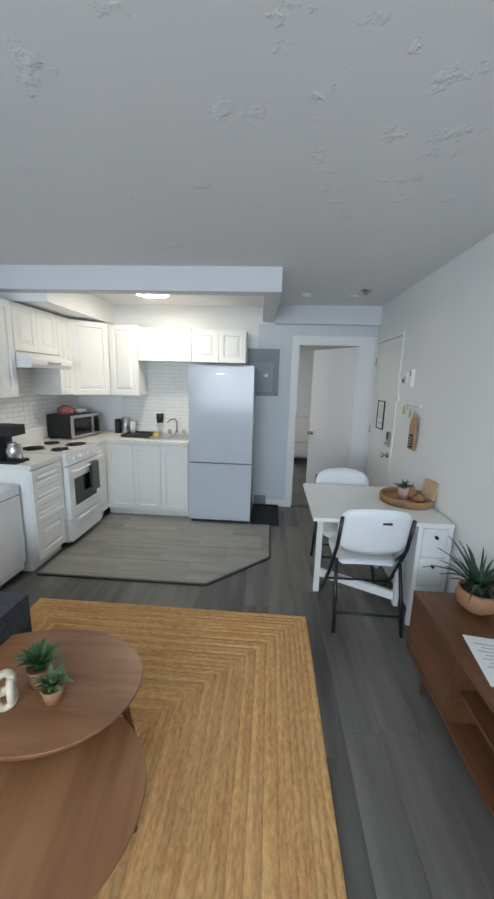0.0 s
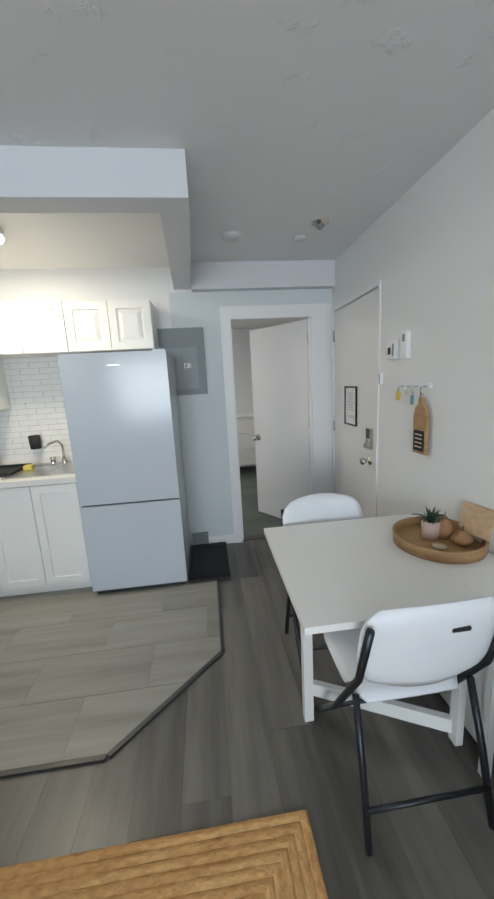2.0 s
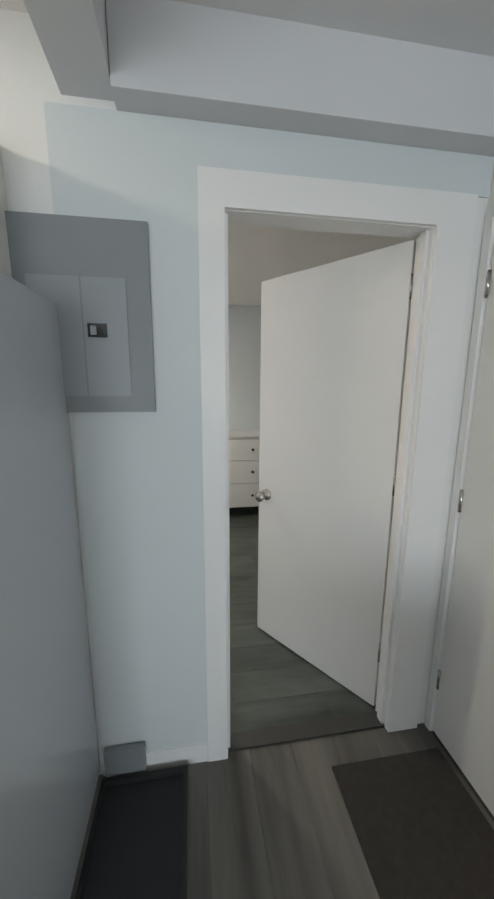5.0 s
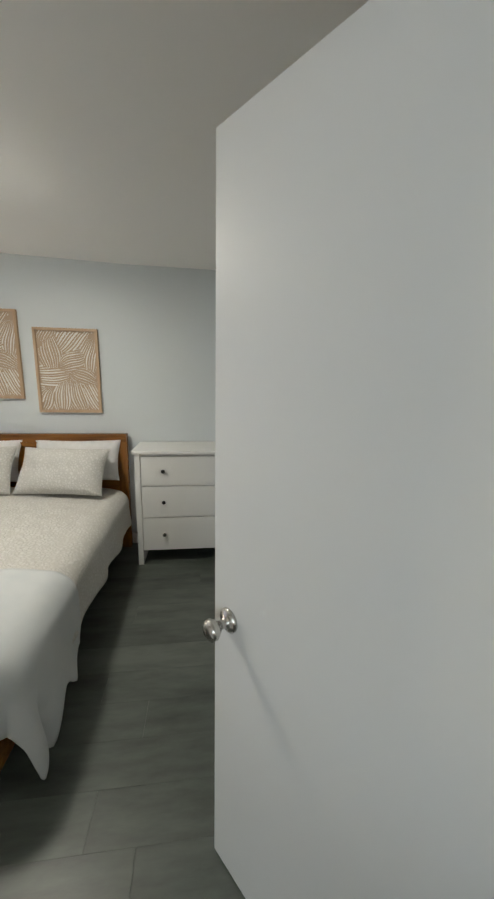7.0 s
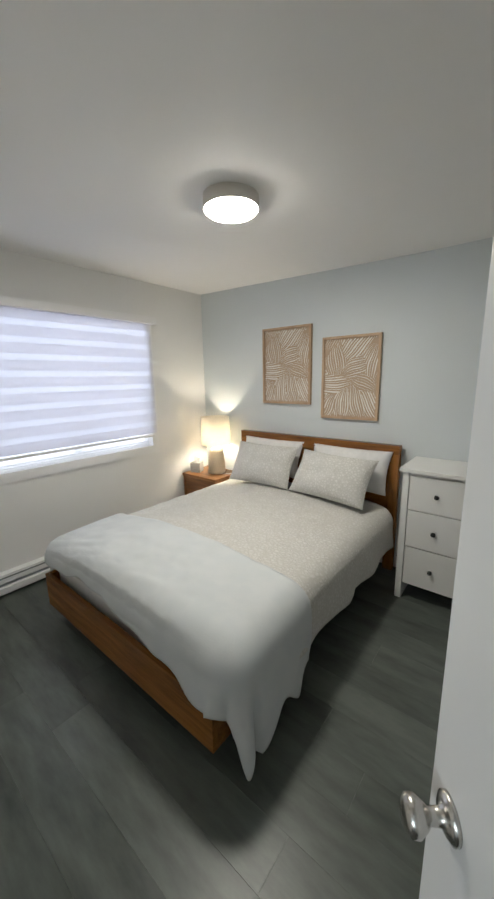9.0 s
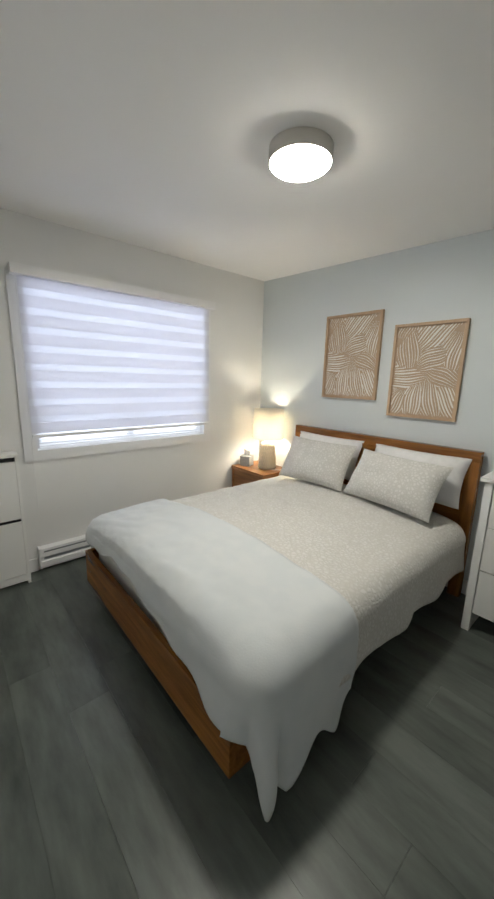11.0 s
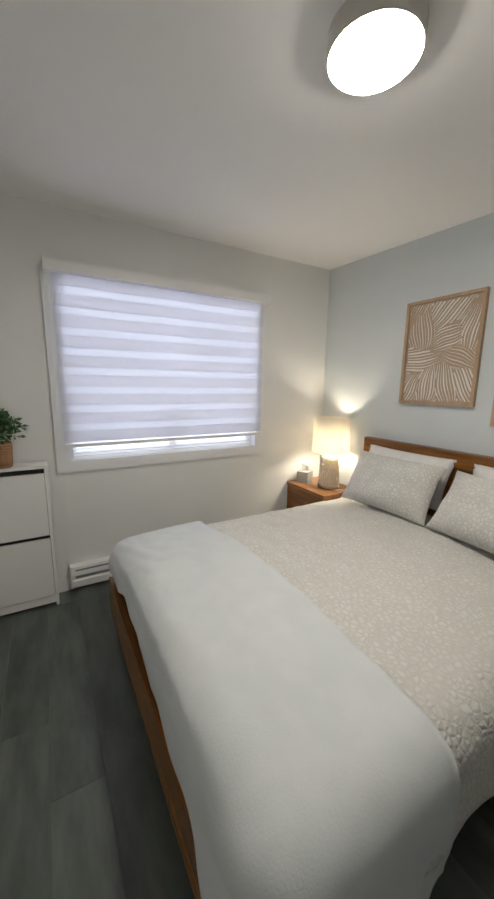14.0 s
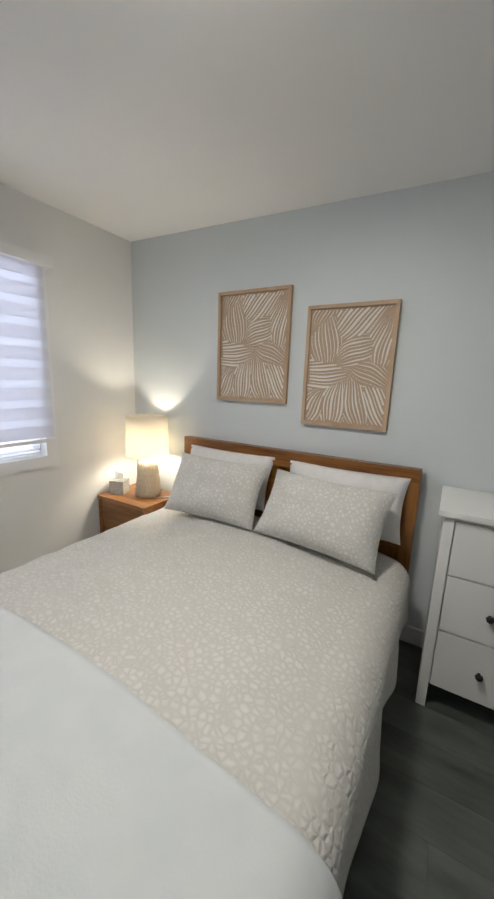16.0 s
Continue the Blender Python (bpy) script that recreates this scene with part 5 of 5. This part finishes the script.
def nightstand():
    n = thing("nightstand", -2.325, 6.945, 0, 0, "warm wood nightstand with two drawers beside the bed", "nightstand")
    W, D, H = .50, .395, .555
    boxes("top", [(0, W, 0, D, H - .025, H)], NS_WOOD, n, .004)
    boxes("side", [(.004, .026, .006, D, 0, H - .025), (W - .026, W - .004, .006, D, 0, H - .025)], NS_WOOD, n, .003)
    boxes("back", [(.026, W - .026, D - .012, D, .05, H - .025)], NS_WOOD, n)
    boxes("drawer_front", [(.03, W - .03, .012, .03, .365, H - .032)], NS_WOOD, n, .004)
    boxes("drawer_front", [(.03, W - .03, .03, .05, .10, .335)], NS_WOOD, n, .004)
    boxes("rail", [(.026, W - .026, .02, D - .012, .338, .36), (.026, W - .026, .02, D - .012, .06, .085)], NS_WOOD, n, .002)
    l = thing("table_lamp", -2.02, 7.175, .5555, 0, "lit table lamp with woven base and cream drum shade", "lamp")
    mesh_of("base", lambda bm: lathe(bm, [(0, 0), (.085, 0), (.088, .02), (.078, .16), (.062, .265), (.03, .285), (.012, .29), (.012, .36), (0, .36)], 32), CREAM, l, smooth=True)
    def weave(bm):
        for k in range(22):
            a = 2 * math.pi * k / 22
            for s in (1, -1):
                tube(bm, [((.091 - .026 * (i / 10) ** 1.6) * math.cos(a + s * i * .09), (.091 - .026 * (i / 10) ** 1.6) * math.sin(a + s * i * .09), .006 + i * .026) for i in range(11)], .0032, 5)
    mesh_of("weave", weave, RATTAN, l, smooth=True)
    mesh_of("shade", lambda bm: (lathe(bm, [(.158, .318), (.150, .612), (.148, .612), (.156, .318)], 48)), SHADE, l, smooth=True)
    mesh_of("bulb", lambda bm: lathe(bm, [(0, .36), (.014, .365), (.016, .39), (.03, .42), (.032, .44), (.02, .465), (0, .472)], 20), BULB, l, smooth=True)
    mesh_of("cord", lambda bm: tube(bm, [(.07, -.03, .006), (.12, -.02, .006), (.16, .03, .006), (.17, .09, .006)], .003, 6), TRIM, l, smooth=True)
    t = thing("tissue_box", -2.235, 7.08, .5555, 25, "grey patterned tissue box on the nightstand", "tissue box")
    boxes("carton", [(-.055, .055, -.055, .055, 0, .105)], TISSUE, t, .004)
    def tissue(bm):
        pts = [(-.03, 0, 0), (0, .012, 0), (.03, 0, 0)]
        lo = [bm.verts.new((x, y, .104)) for x, y, _ in pts]
        hi = [bm.verts.new((x * 1.2 + .005, y * 2 - .01, .155 + (.025 if k == 0 else 0))) for k, (x, y, _) in enumerate(pts)]
        for i in range(2):
            bm.faces.new((lo[i], lo[i + 1], hi[i + 1], hi[i]))
        bmesh.ops.solidify(bm, geom=bm.faces[:], thickness=.001)
    mesh_of("tissue", tissue, PAPER, t)


TISSUE = plain("printed_card", (0.45, 0.45, 0.43), 0.7, vary=0.5, scale=70)
nightstand()


def wall_panel(x0, x1, z0, z1, seed, label):
    """A framed relief of fanning leaf strips, carved through a thin board."""
    y = BN - .003
    p = thing("carved_wall_panel", (x0 + x1) / 2, y, z0, 0, label, "wall art", "carved panels over the bed")
    w, h, f = (x1 - x0), (z1 - z0), .020
    boxes("frame", [(-w / 2, -w / 2 + f, -.028, 0, 0, h), (w / 2 - f, w / 2, -.028, 0, 0, h), (-w / 2 + f, w / 2 - f, -.028, 0, 0, f), (-w / 2 + f, w / 2 - f, -.028, 0, h - f, h)], FRAME_WOOD, p, .002)
    boxes("board", [(-w / 2 + f, w / 2 - f, -.012, -.001, f, h - f)], CARVE, p)
    W2, lo, hi = w / 2 - f - .001, f + .001, h - f - .001
    # leaf parts of the board: centre, direction of the strips, their bow, length
    parts = [(-.26, .71, 96, .9, .46, .62), (.08, .90, 45, .2, .42, 1.25), (.37, .66, 79, .85, .36, .9), (.10, .61, 20, .6, .28, .8), (-.30, .43, 4, .3, .42, 1.15),
             (.26, .45, 155, .4, .30, .5), (-.40, .14, 62, .4, .30, .9), (-.13, .18, 82, .7, .40, 1.1), (.13, .20, 104, .6, .40, .85), (.37, .20, 120, .4, .44, 1.1), (-.38, .96, 72, .3, .18, .5)]

    def part_at(p):
        def far(part):
            d = Vector((math.cos(radians(part[2])), math.sin(radians(part[2]))))
            o = Vector((p.x - part[0] * w, p.y - part[1] * h))
            return .38 * o.dot(d) ** 2 + (o.x * d.y - o.y * d.x) ** 2
        return min(range(len(parts)), key=lambda q: far(parts[q]))

    def build(bm):
        for q, (cx, cz, deg, bow, length, wide) in enumerate(parts):
            d = Vector((math.cos(radians(deg)), math.sin(radians(deg))))
            nn = Vector((-d.y, d.x))
            for k in range(-8, 9):
                left, right = [], []
                n = 26
                for j in range(n + 1):
                    t = 2 * j / n - 1
                    lens = 1 - min(.92, bow + .25) * .8 * t * t
                    p = Vector((cx * w, cz * h)) + d * t * length * h * .62 + nn * ((k + .3 * math.sin(q)) * .0205 * lens + .006 * math.sin(t * 4 + q + k * .25))
                    wd = .0060 * wide * lens * max(.10, 1 - abs(t) ** 2.2) * (.68 + .32 * math.sin(k * 2.3 + q * 1.7 + seed))
                    left.append(p + nn * wd)
                    right.append(p - nn * wd)
                for j in range(n):
                    quad = [left[j], left[j + 1], right[j + 1], right[j]]
                    if any(abs(c.x) > W2 or not lo < c.y < hi for c in quad) or part_at((left[j] + right[j + 1]) / 2) != q:
                        continue
                    prism(bm, quad, -.0128 - .00006 * (k + 10) - .00002 * q, -.0115, "y")
    mesh_of("inlay_strip", build, CARVE_BACK, p)


wall_panel(-1.495, -.972, 1.318, 2.012, 1, "framed carved leaf panel in pale wood above the bed")
wall_panel(-.862, -.368, 1.208, 1.885, 2, "framed carved leaf panel in pale wood hung lower")


def dresser():
    d = thing("dresser", -.045, 6.94, 0, 0, "white three-drawer dresser with black knobs", "dresser")
    W, D, H = 1.06, .40, .955
    boxes("top", [(-.02, W + .02, -.018, D + .01, H - .022, H)], WHITE, d, .004)
    boxes("side_panel", [(0, .04, 0, D, .0, H - .022), (W - .04, W, 0, D, 0, H - .022)], WHITE, d, .004)
    boxes("body", [(.04, W - .04, .022, D - .004, .115, H - .024)], WHITE, d, .002)
    zs = ((.125, .275), (.41, .255), (.675, .235))
    for z, h in zs:
        boxes("drawer", [(.046, W - .046, .004, .022, z, z + h)], WHITE, d, .004)
        for kx in (.215, W - .215):
            mesh_of("drawer_knob", lambda bm: lathe(bm, [(0, 0), (.007, 0), (.006, .012), (.015, .018), (.014, .026), (0, .029)], 16), BLACK, d, smooth=True, m=pose(kx, .004, z + h * .5, 90, 0, 0))


dresser()


def shoe_cabinet():
    s = thing("shoe_cabinet", -2.325, 4.55, 0, 0, "slim white two-flap shoe cabinet by the window", "shoe cabinet")
    D, W, H = .135, .48, .935
    boxes("side", [(0, D - .004, 0, .018, 0, H - .018), (0, D - .004, W - .018, W, 0, H - .018)], WHITE, s, .002)
    boxes("top", [(0, D + .003, -.003, W + .003, H - .018, H)], WHITE, s, .002)
    # Dark filler block: the cabinet's shaded hollow as plain colour.
    boxes("inside", [(.004, D - .03, .018, W - .018, .03, H - .018)], SHADOW_GAP, s)
    boxes("flap", [(D - .02, D, .02, W - .02, .075, .462), (D - .02, D, .02, W - .02, .487, .885)], WHITE, s, .003)
    boxes("grip_edge", [(D - .028, D - .014, .02, W - .02, .465, .485), (D - .028, D - .014, .02, W - .02, .888, .912)], BLACK, s, .001)
    boxes("plinth", [(D - .03, D - .006, .018, W - .018, 0.02, .07)], WHITE, s, .002)
    p = thing("basket_plant", -2.245, 4.80, .9355, 0, "leafy green plant in a woven basket pot", "potted plant")
    mesh_of("pot", lambda bm: lathe(bm, [(0, 0), (.052, 0), (.058, .04), (.062, .145), (.057, .147), (.054, .125), (0, .125)], 28), SEAGRASS, p, smooth=True)
    def bands(bm):
        for k in range(9):
            r = .0535 + .009 * k / 9
            tube(bm, [(r * math.cos(i * .2618), r * math.sin(i * .2618), .012 + k * .015 + .002 * math.sin(i * 3.1)) for i in range(25)], .0042, 5)
    mesh_of("weave", bands, SEAGRASS, p, smooth=True)
    spots = [((.05 * math.cos(k * 2.4) * (k % 4 + 1) / 3, .06 * math.sin(k * 2.4) * (k % 4 + 1) / 3, .17 + .115 * ((k * 7) % 5) / 4), 26, .055) for k in range(18)]
    mesh_of("foliage", lambda bm: leaves(bm, spots, .034, .022, 5, .6), LEAF, p)


shoe_cabinet()


def heater():
    h = thing("baseboard_heater", BW + .001, 5.12, .03, 0, "white electric baseboard heater under the window", "heater")
    L = 1.48
    mesh_of("case", lambda bm: prism(bm, [(0, 0), (.055, .004), (.058, .05), (.045, .056), (.045, .085), (.058, .092), (.05, .15), (0, .155)], 0, L, "y"), TRIM, h)
    boxes("end_cap", [(0, .063, -.012, 0, 0, .158), (0, .063, L, L + .012, 0, .158)], TRIM, h, .003)
    boxes("vent", [(.044, .0462, .02, L - .02, .062, .080), (.0535, .0575, .02, L - .02, .122, .132)], GREY_METAL, h)


heater()
flush_lamp("bedroom_ceiling_lamp", -.645, 5.94, .133, .072, LIT, LAMP_RIM, "lit round flush ceiling lamp in the bedroom", 2.416)


def picture_ledge(x0, x1, z, label):
    s = thing("wall_shelf", x0, DY1, z, 0, label, "shelf", "shelves on the bedroom wall")
    L, D = x1 - x0, .112
    boxes("ledge", [(0, L, .001, D, 0, .014)], WHITE, s, .002)
    boxes("back", [(0, L, .001, .013, .014, .075)], WHITE, s, .002)
    boxes("lip", [(0, L, D, D + .012, -.006, .026)], WHITE, s, .002)
    mesh_of("screw", lambda bm: lathe(bm, [(0, 0), (.004, 0), (.004, .001), (0, .0012)], 10), GREY_METAL, s, m=pose(L - .05, .0132, .045, -90, 0, 0))


picture_ledge(-.62, -.125, 1.282, "white picture ledge with a plant box")
picture_ledge(-1.29, -.80, 1.487, "white picture ledge holding a plant")
picture_ledge(-1.86, -1.42, 1.690, "white picture ledge near the window")


def plant_box(x, z, k, label, seed):
    p = thing("plant_box", x, DY1 + .058, z + .0145, 0, label, "potted plant", "plant boxes on the shelves")
    L, W, H = .105 * k + .0, .040, .058
    boxes("box", [(-L, L, -W, -W + .007, 0, H), (-L, L, W - .007, W, 0, H), (-L, -L + .007, -W + .007, W - .007, 0, H), (L - .007, L, -W + .007, W - .007, 0, H), (-L + .007, L - .007, -W + .007, W - .007, 0, .006)], PALE_WOOD, p, .0015)
    for i in range(3):
        bx = (i - 1) * L * .6
        mesh_of("glass_bottle", lambda bm, bx=bx: lathe(bm, [(0, .007), (.020, .007), (.021, .055), (.009, .080), (.009, .105), (.0075, .105), (.0075, .08), (.018, .055), (.017, .010), (0, .010)], 16, bx, 0), GLASS, p, smooth=True)
    rnd = random.Random(seed)
    ends = []
    for i in range(9):
        bx = (i % 3 - 1) * L * .6
        e = Vector((bx * 1.5 + rnd.uniform(-.05, .06), rnd.uniform(-.02, .06), rnd.uniform(.135, .245)))
        ends.append((Vector((bx, 0, .02)), e))
    mesh_of("stem", lambda bm: [tube(bm, [a, a.lerp(e, .5) + Vector((0, 0, .03)), e], .0022, 5, .001) for a, e in ends], LEAF, p, smooth=True)
    spots = [(a.lerp(e, t) + Vector((0, 0, .012)), 24, .028) for a, e in ends for t in (.62, .8, 1.0)]
    mesh_of("foliage", lambda bm: leaves(bm, spots, .021, .017, seed, .2), LEAF, p)
    fl = [(e + Vector((0, .012, .0)), 44, .026) for a, e in ends[1::3]]
    mesh_of("pale_rosette", lambda bm: leaves(bm, fl, .030, .028, seed + 1, .4), LEAF_PALE, p)


plant_box(-.37, 1.282, 1.15, "green sprigs in glass bottles in a pale wooden box", 21)
plant_box(-1.00, 1.487, 1.0, "leafy sprigs in glass bottles in a wooden box", 22)


def feather_ornament():
    f = thing("woven_leaf_ornament", -1.70, DY1 + .045, 1.7045, 0, "tall tan leaf-shaped wall ornament standing on a shelf", "ornament")
    def leaf(bm):
        n = 18
        pts = [(.012 + .075 * math.sin(math.pi * (k / n) ** .8) ** .8, .10 + .42 * k / n) for k in range(n + 1)]
        poly = [(-x, z) for x, z in pts] + [(x, z) for x, z in pts[::-1]]
        prism(bm, poly, -.006, .006, "y")
        for k in range(26):
            z = .12 + k * .0148
            w = .075 * math.sin(math.pi * ((z - .10) / .42) ** .8) ** .8
            tube(bm, [(0, .007, z), (w * .9, .008, z + .025)], .003, 5)
            tube(bm, [(0, .007, z), (-w * .9, .008, z + .025)], .003, 5)
    mesh_of("blade", leaf, SEAFRAME, f)
    mesh_of("stalk", lambda bm: tube(bm, [(0, 0, 0), (0, .004, .12), (0, .008, .5)], .005, 8, .003), SEAFRAME, f, smooth=True)
    boxes("foot", [(-.05, .05, -.025, .025, 0, .012)], WHITE, f, .003)


SEAFRAME = plain("tan_woven_fibre", (0.46, 0.29, 0.16), 0.75, vary=0.25, scale=40, bump=0.5, bscale=150)
feather_ornament()


def bedroom_outlet():
    o = thing("wall_outlet", -1.0, DY1, .275, 0, "white double wall outlet with a plug", "outlet")
    boxes("plate", [(-.037, .037, 0, .006, 0, .118)], TRIM, o, .002)
    boxes("plug", [(-.024, .024, .006, .045, .060, .135)], PLASTIC, o, .008)
    boxes("socket", [(-.017, .017, .006, .009, .018, .050)], PLASTIC, o, .002)
    s = thing("light_switch", .10, DY1, 1.15, 0, "white light switch plate", "switch")
    boxes("plate", [(-.037, .037, 0, .006, 0, .118)], TRIM, s, .002)


bedroom_outlet()

# ---- floor pieces ----


def clip(poly, a, b):
    """The part of a polygon on the left of the line from a to b."""
    out = []
    def side(p):
        return (b[0] - a[0]) * (p[1] - a[1]) - (b[1] - a[1]) * (p[0] - a[0])
    for i, p in enumerate(poly):
        q = poly[(i + 1) % len(poly)]
        sp, sq = side(p), side(q)
        if sp >= 0:
            out.append(p)
        if sp * sq < 0:
            t = sp / (sp - sq)
            out.append((p[0] + (q[0] - p[0]) * t, p[1] + (q[1] - p[1]) * t))
    return out


TILE_EDGE = [(-1.91, 2.523), (-.523, 2.523), (-.024, 3.008), (-.024, 3.728), (-.24, 4.37), (-1.91, 4.37)]


def tiled_floor():
    t = thing("kitchen_tile_floor", 0, 0, 0, 0, "")
    structure(t, "raised grey stone-look kitchen tile floor with dark edge trim")
    mesh_of("grout_bed", lambda bm: prism(bm, TILE_EDGE, .0005, .0095), GROUT_DARK, t)
    n = len(TILE_EDGE)
    for r in range(6):
        for c in range(-1, 4):
            x0, y0 = -1.91 + c * .603 + (.30 if r % 2 else 0), 2.525 + r * .303
            poly = [(x0, y0), (x0 + .60, y0), (x0 + .60, y0 + .30), (x0, y0 + .30)]
            for i in range(n):
                poly = clip(poly, TILE_EDGE[i], TILE_EDGE[(i + 1) % n]) if len(poly) > 2 else []
            if len(poly) > 2:
                mesh_of("tile", lambda bm: prism(bm, poly, .006, .0115), FLOOR_TILE, t)
    def edge(bm):
        pts = TILE_EDGE[:4]
        for p, q in zip(pts, pts[1:]):
            d = (Vector(q) - Vector(p)).normalized()
            nn = Vector((d.y, -d.x)) * .022
            prism(bm, [p, q, (q[0] + nn.x, q[1] + nn.y), (p[0] + nn.x, p[1] + nn.y)], .0005, .0135)
    mesh_of("edge_trim", edge, METAL_TRIM, t)


GROUT_DARK = plain("grey_grout", (0.25, 0.24, 0.22), 0.9, vary=0.1, scale=30)
tiled_floor()


def planks():
    W, L = .18, 1.22
    def piece(mat, lx, ly):
        def build(bm):
            box(bm, .0004, lx - .0004, .0004, ly - .0004, -.004, 0)
        ob = mesh_of("plank", build, mat, floor)
        return ob
    def lay(x0, x1, y0, y1, along_y, mat, seed):
        rnd = random.Random(seed)
        shared = None
        a0, a1, b0, b1 = (x0, x1, y0, y1) if along_y else (y0, y1, x0, x1)
        a = a0
        while a < a1 - .01:
            w = min(W, a1 - a)
            b = b0 - rnd.random() * L
            while b < b1 - .01:
                s, e = max(b, b0), min(b + L, b1)
                if e - s > .02:
                    full = abs(e - s - L) < 1e-6 and abs(w - W) < 1e-6
                    if full and shared:
                        ob = new("plank", shared)
                        ob.parent = floor
                    else:
                        ob = piece(mat, w if along_y else e - s, e - s if along_y else w)
                        if full:
                            shared = ob.data
                    ob.location = (a, s, 0) if along_y else (s, a, 0)
                b += L
            a += W
    lay(WX, EX, SY, DY0 + .045, True, PLANK_Y, 4)
    lay(BW, BE, DY0 + .045, BN, False, PLANK_X, 9)


planks()
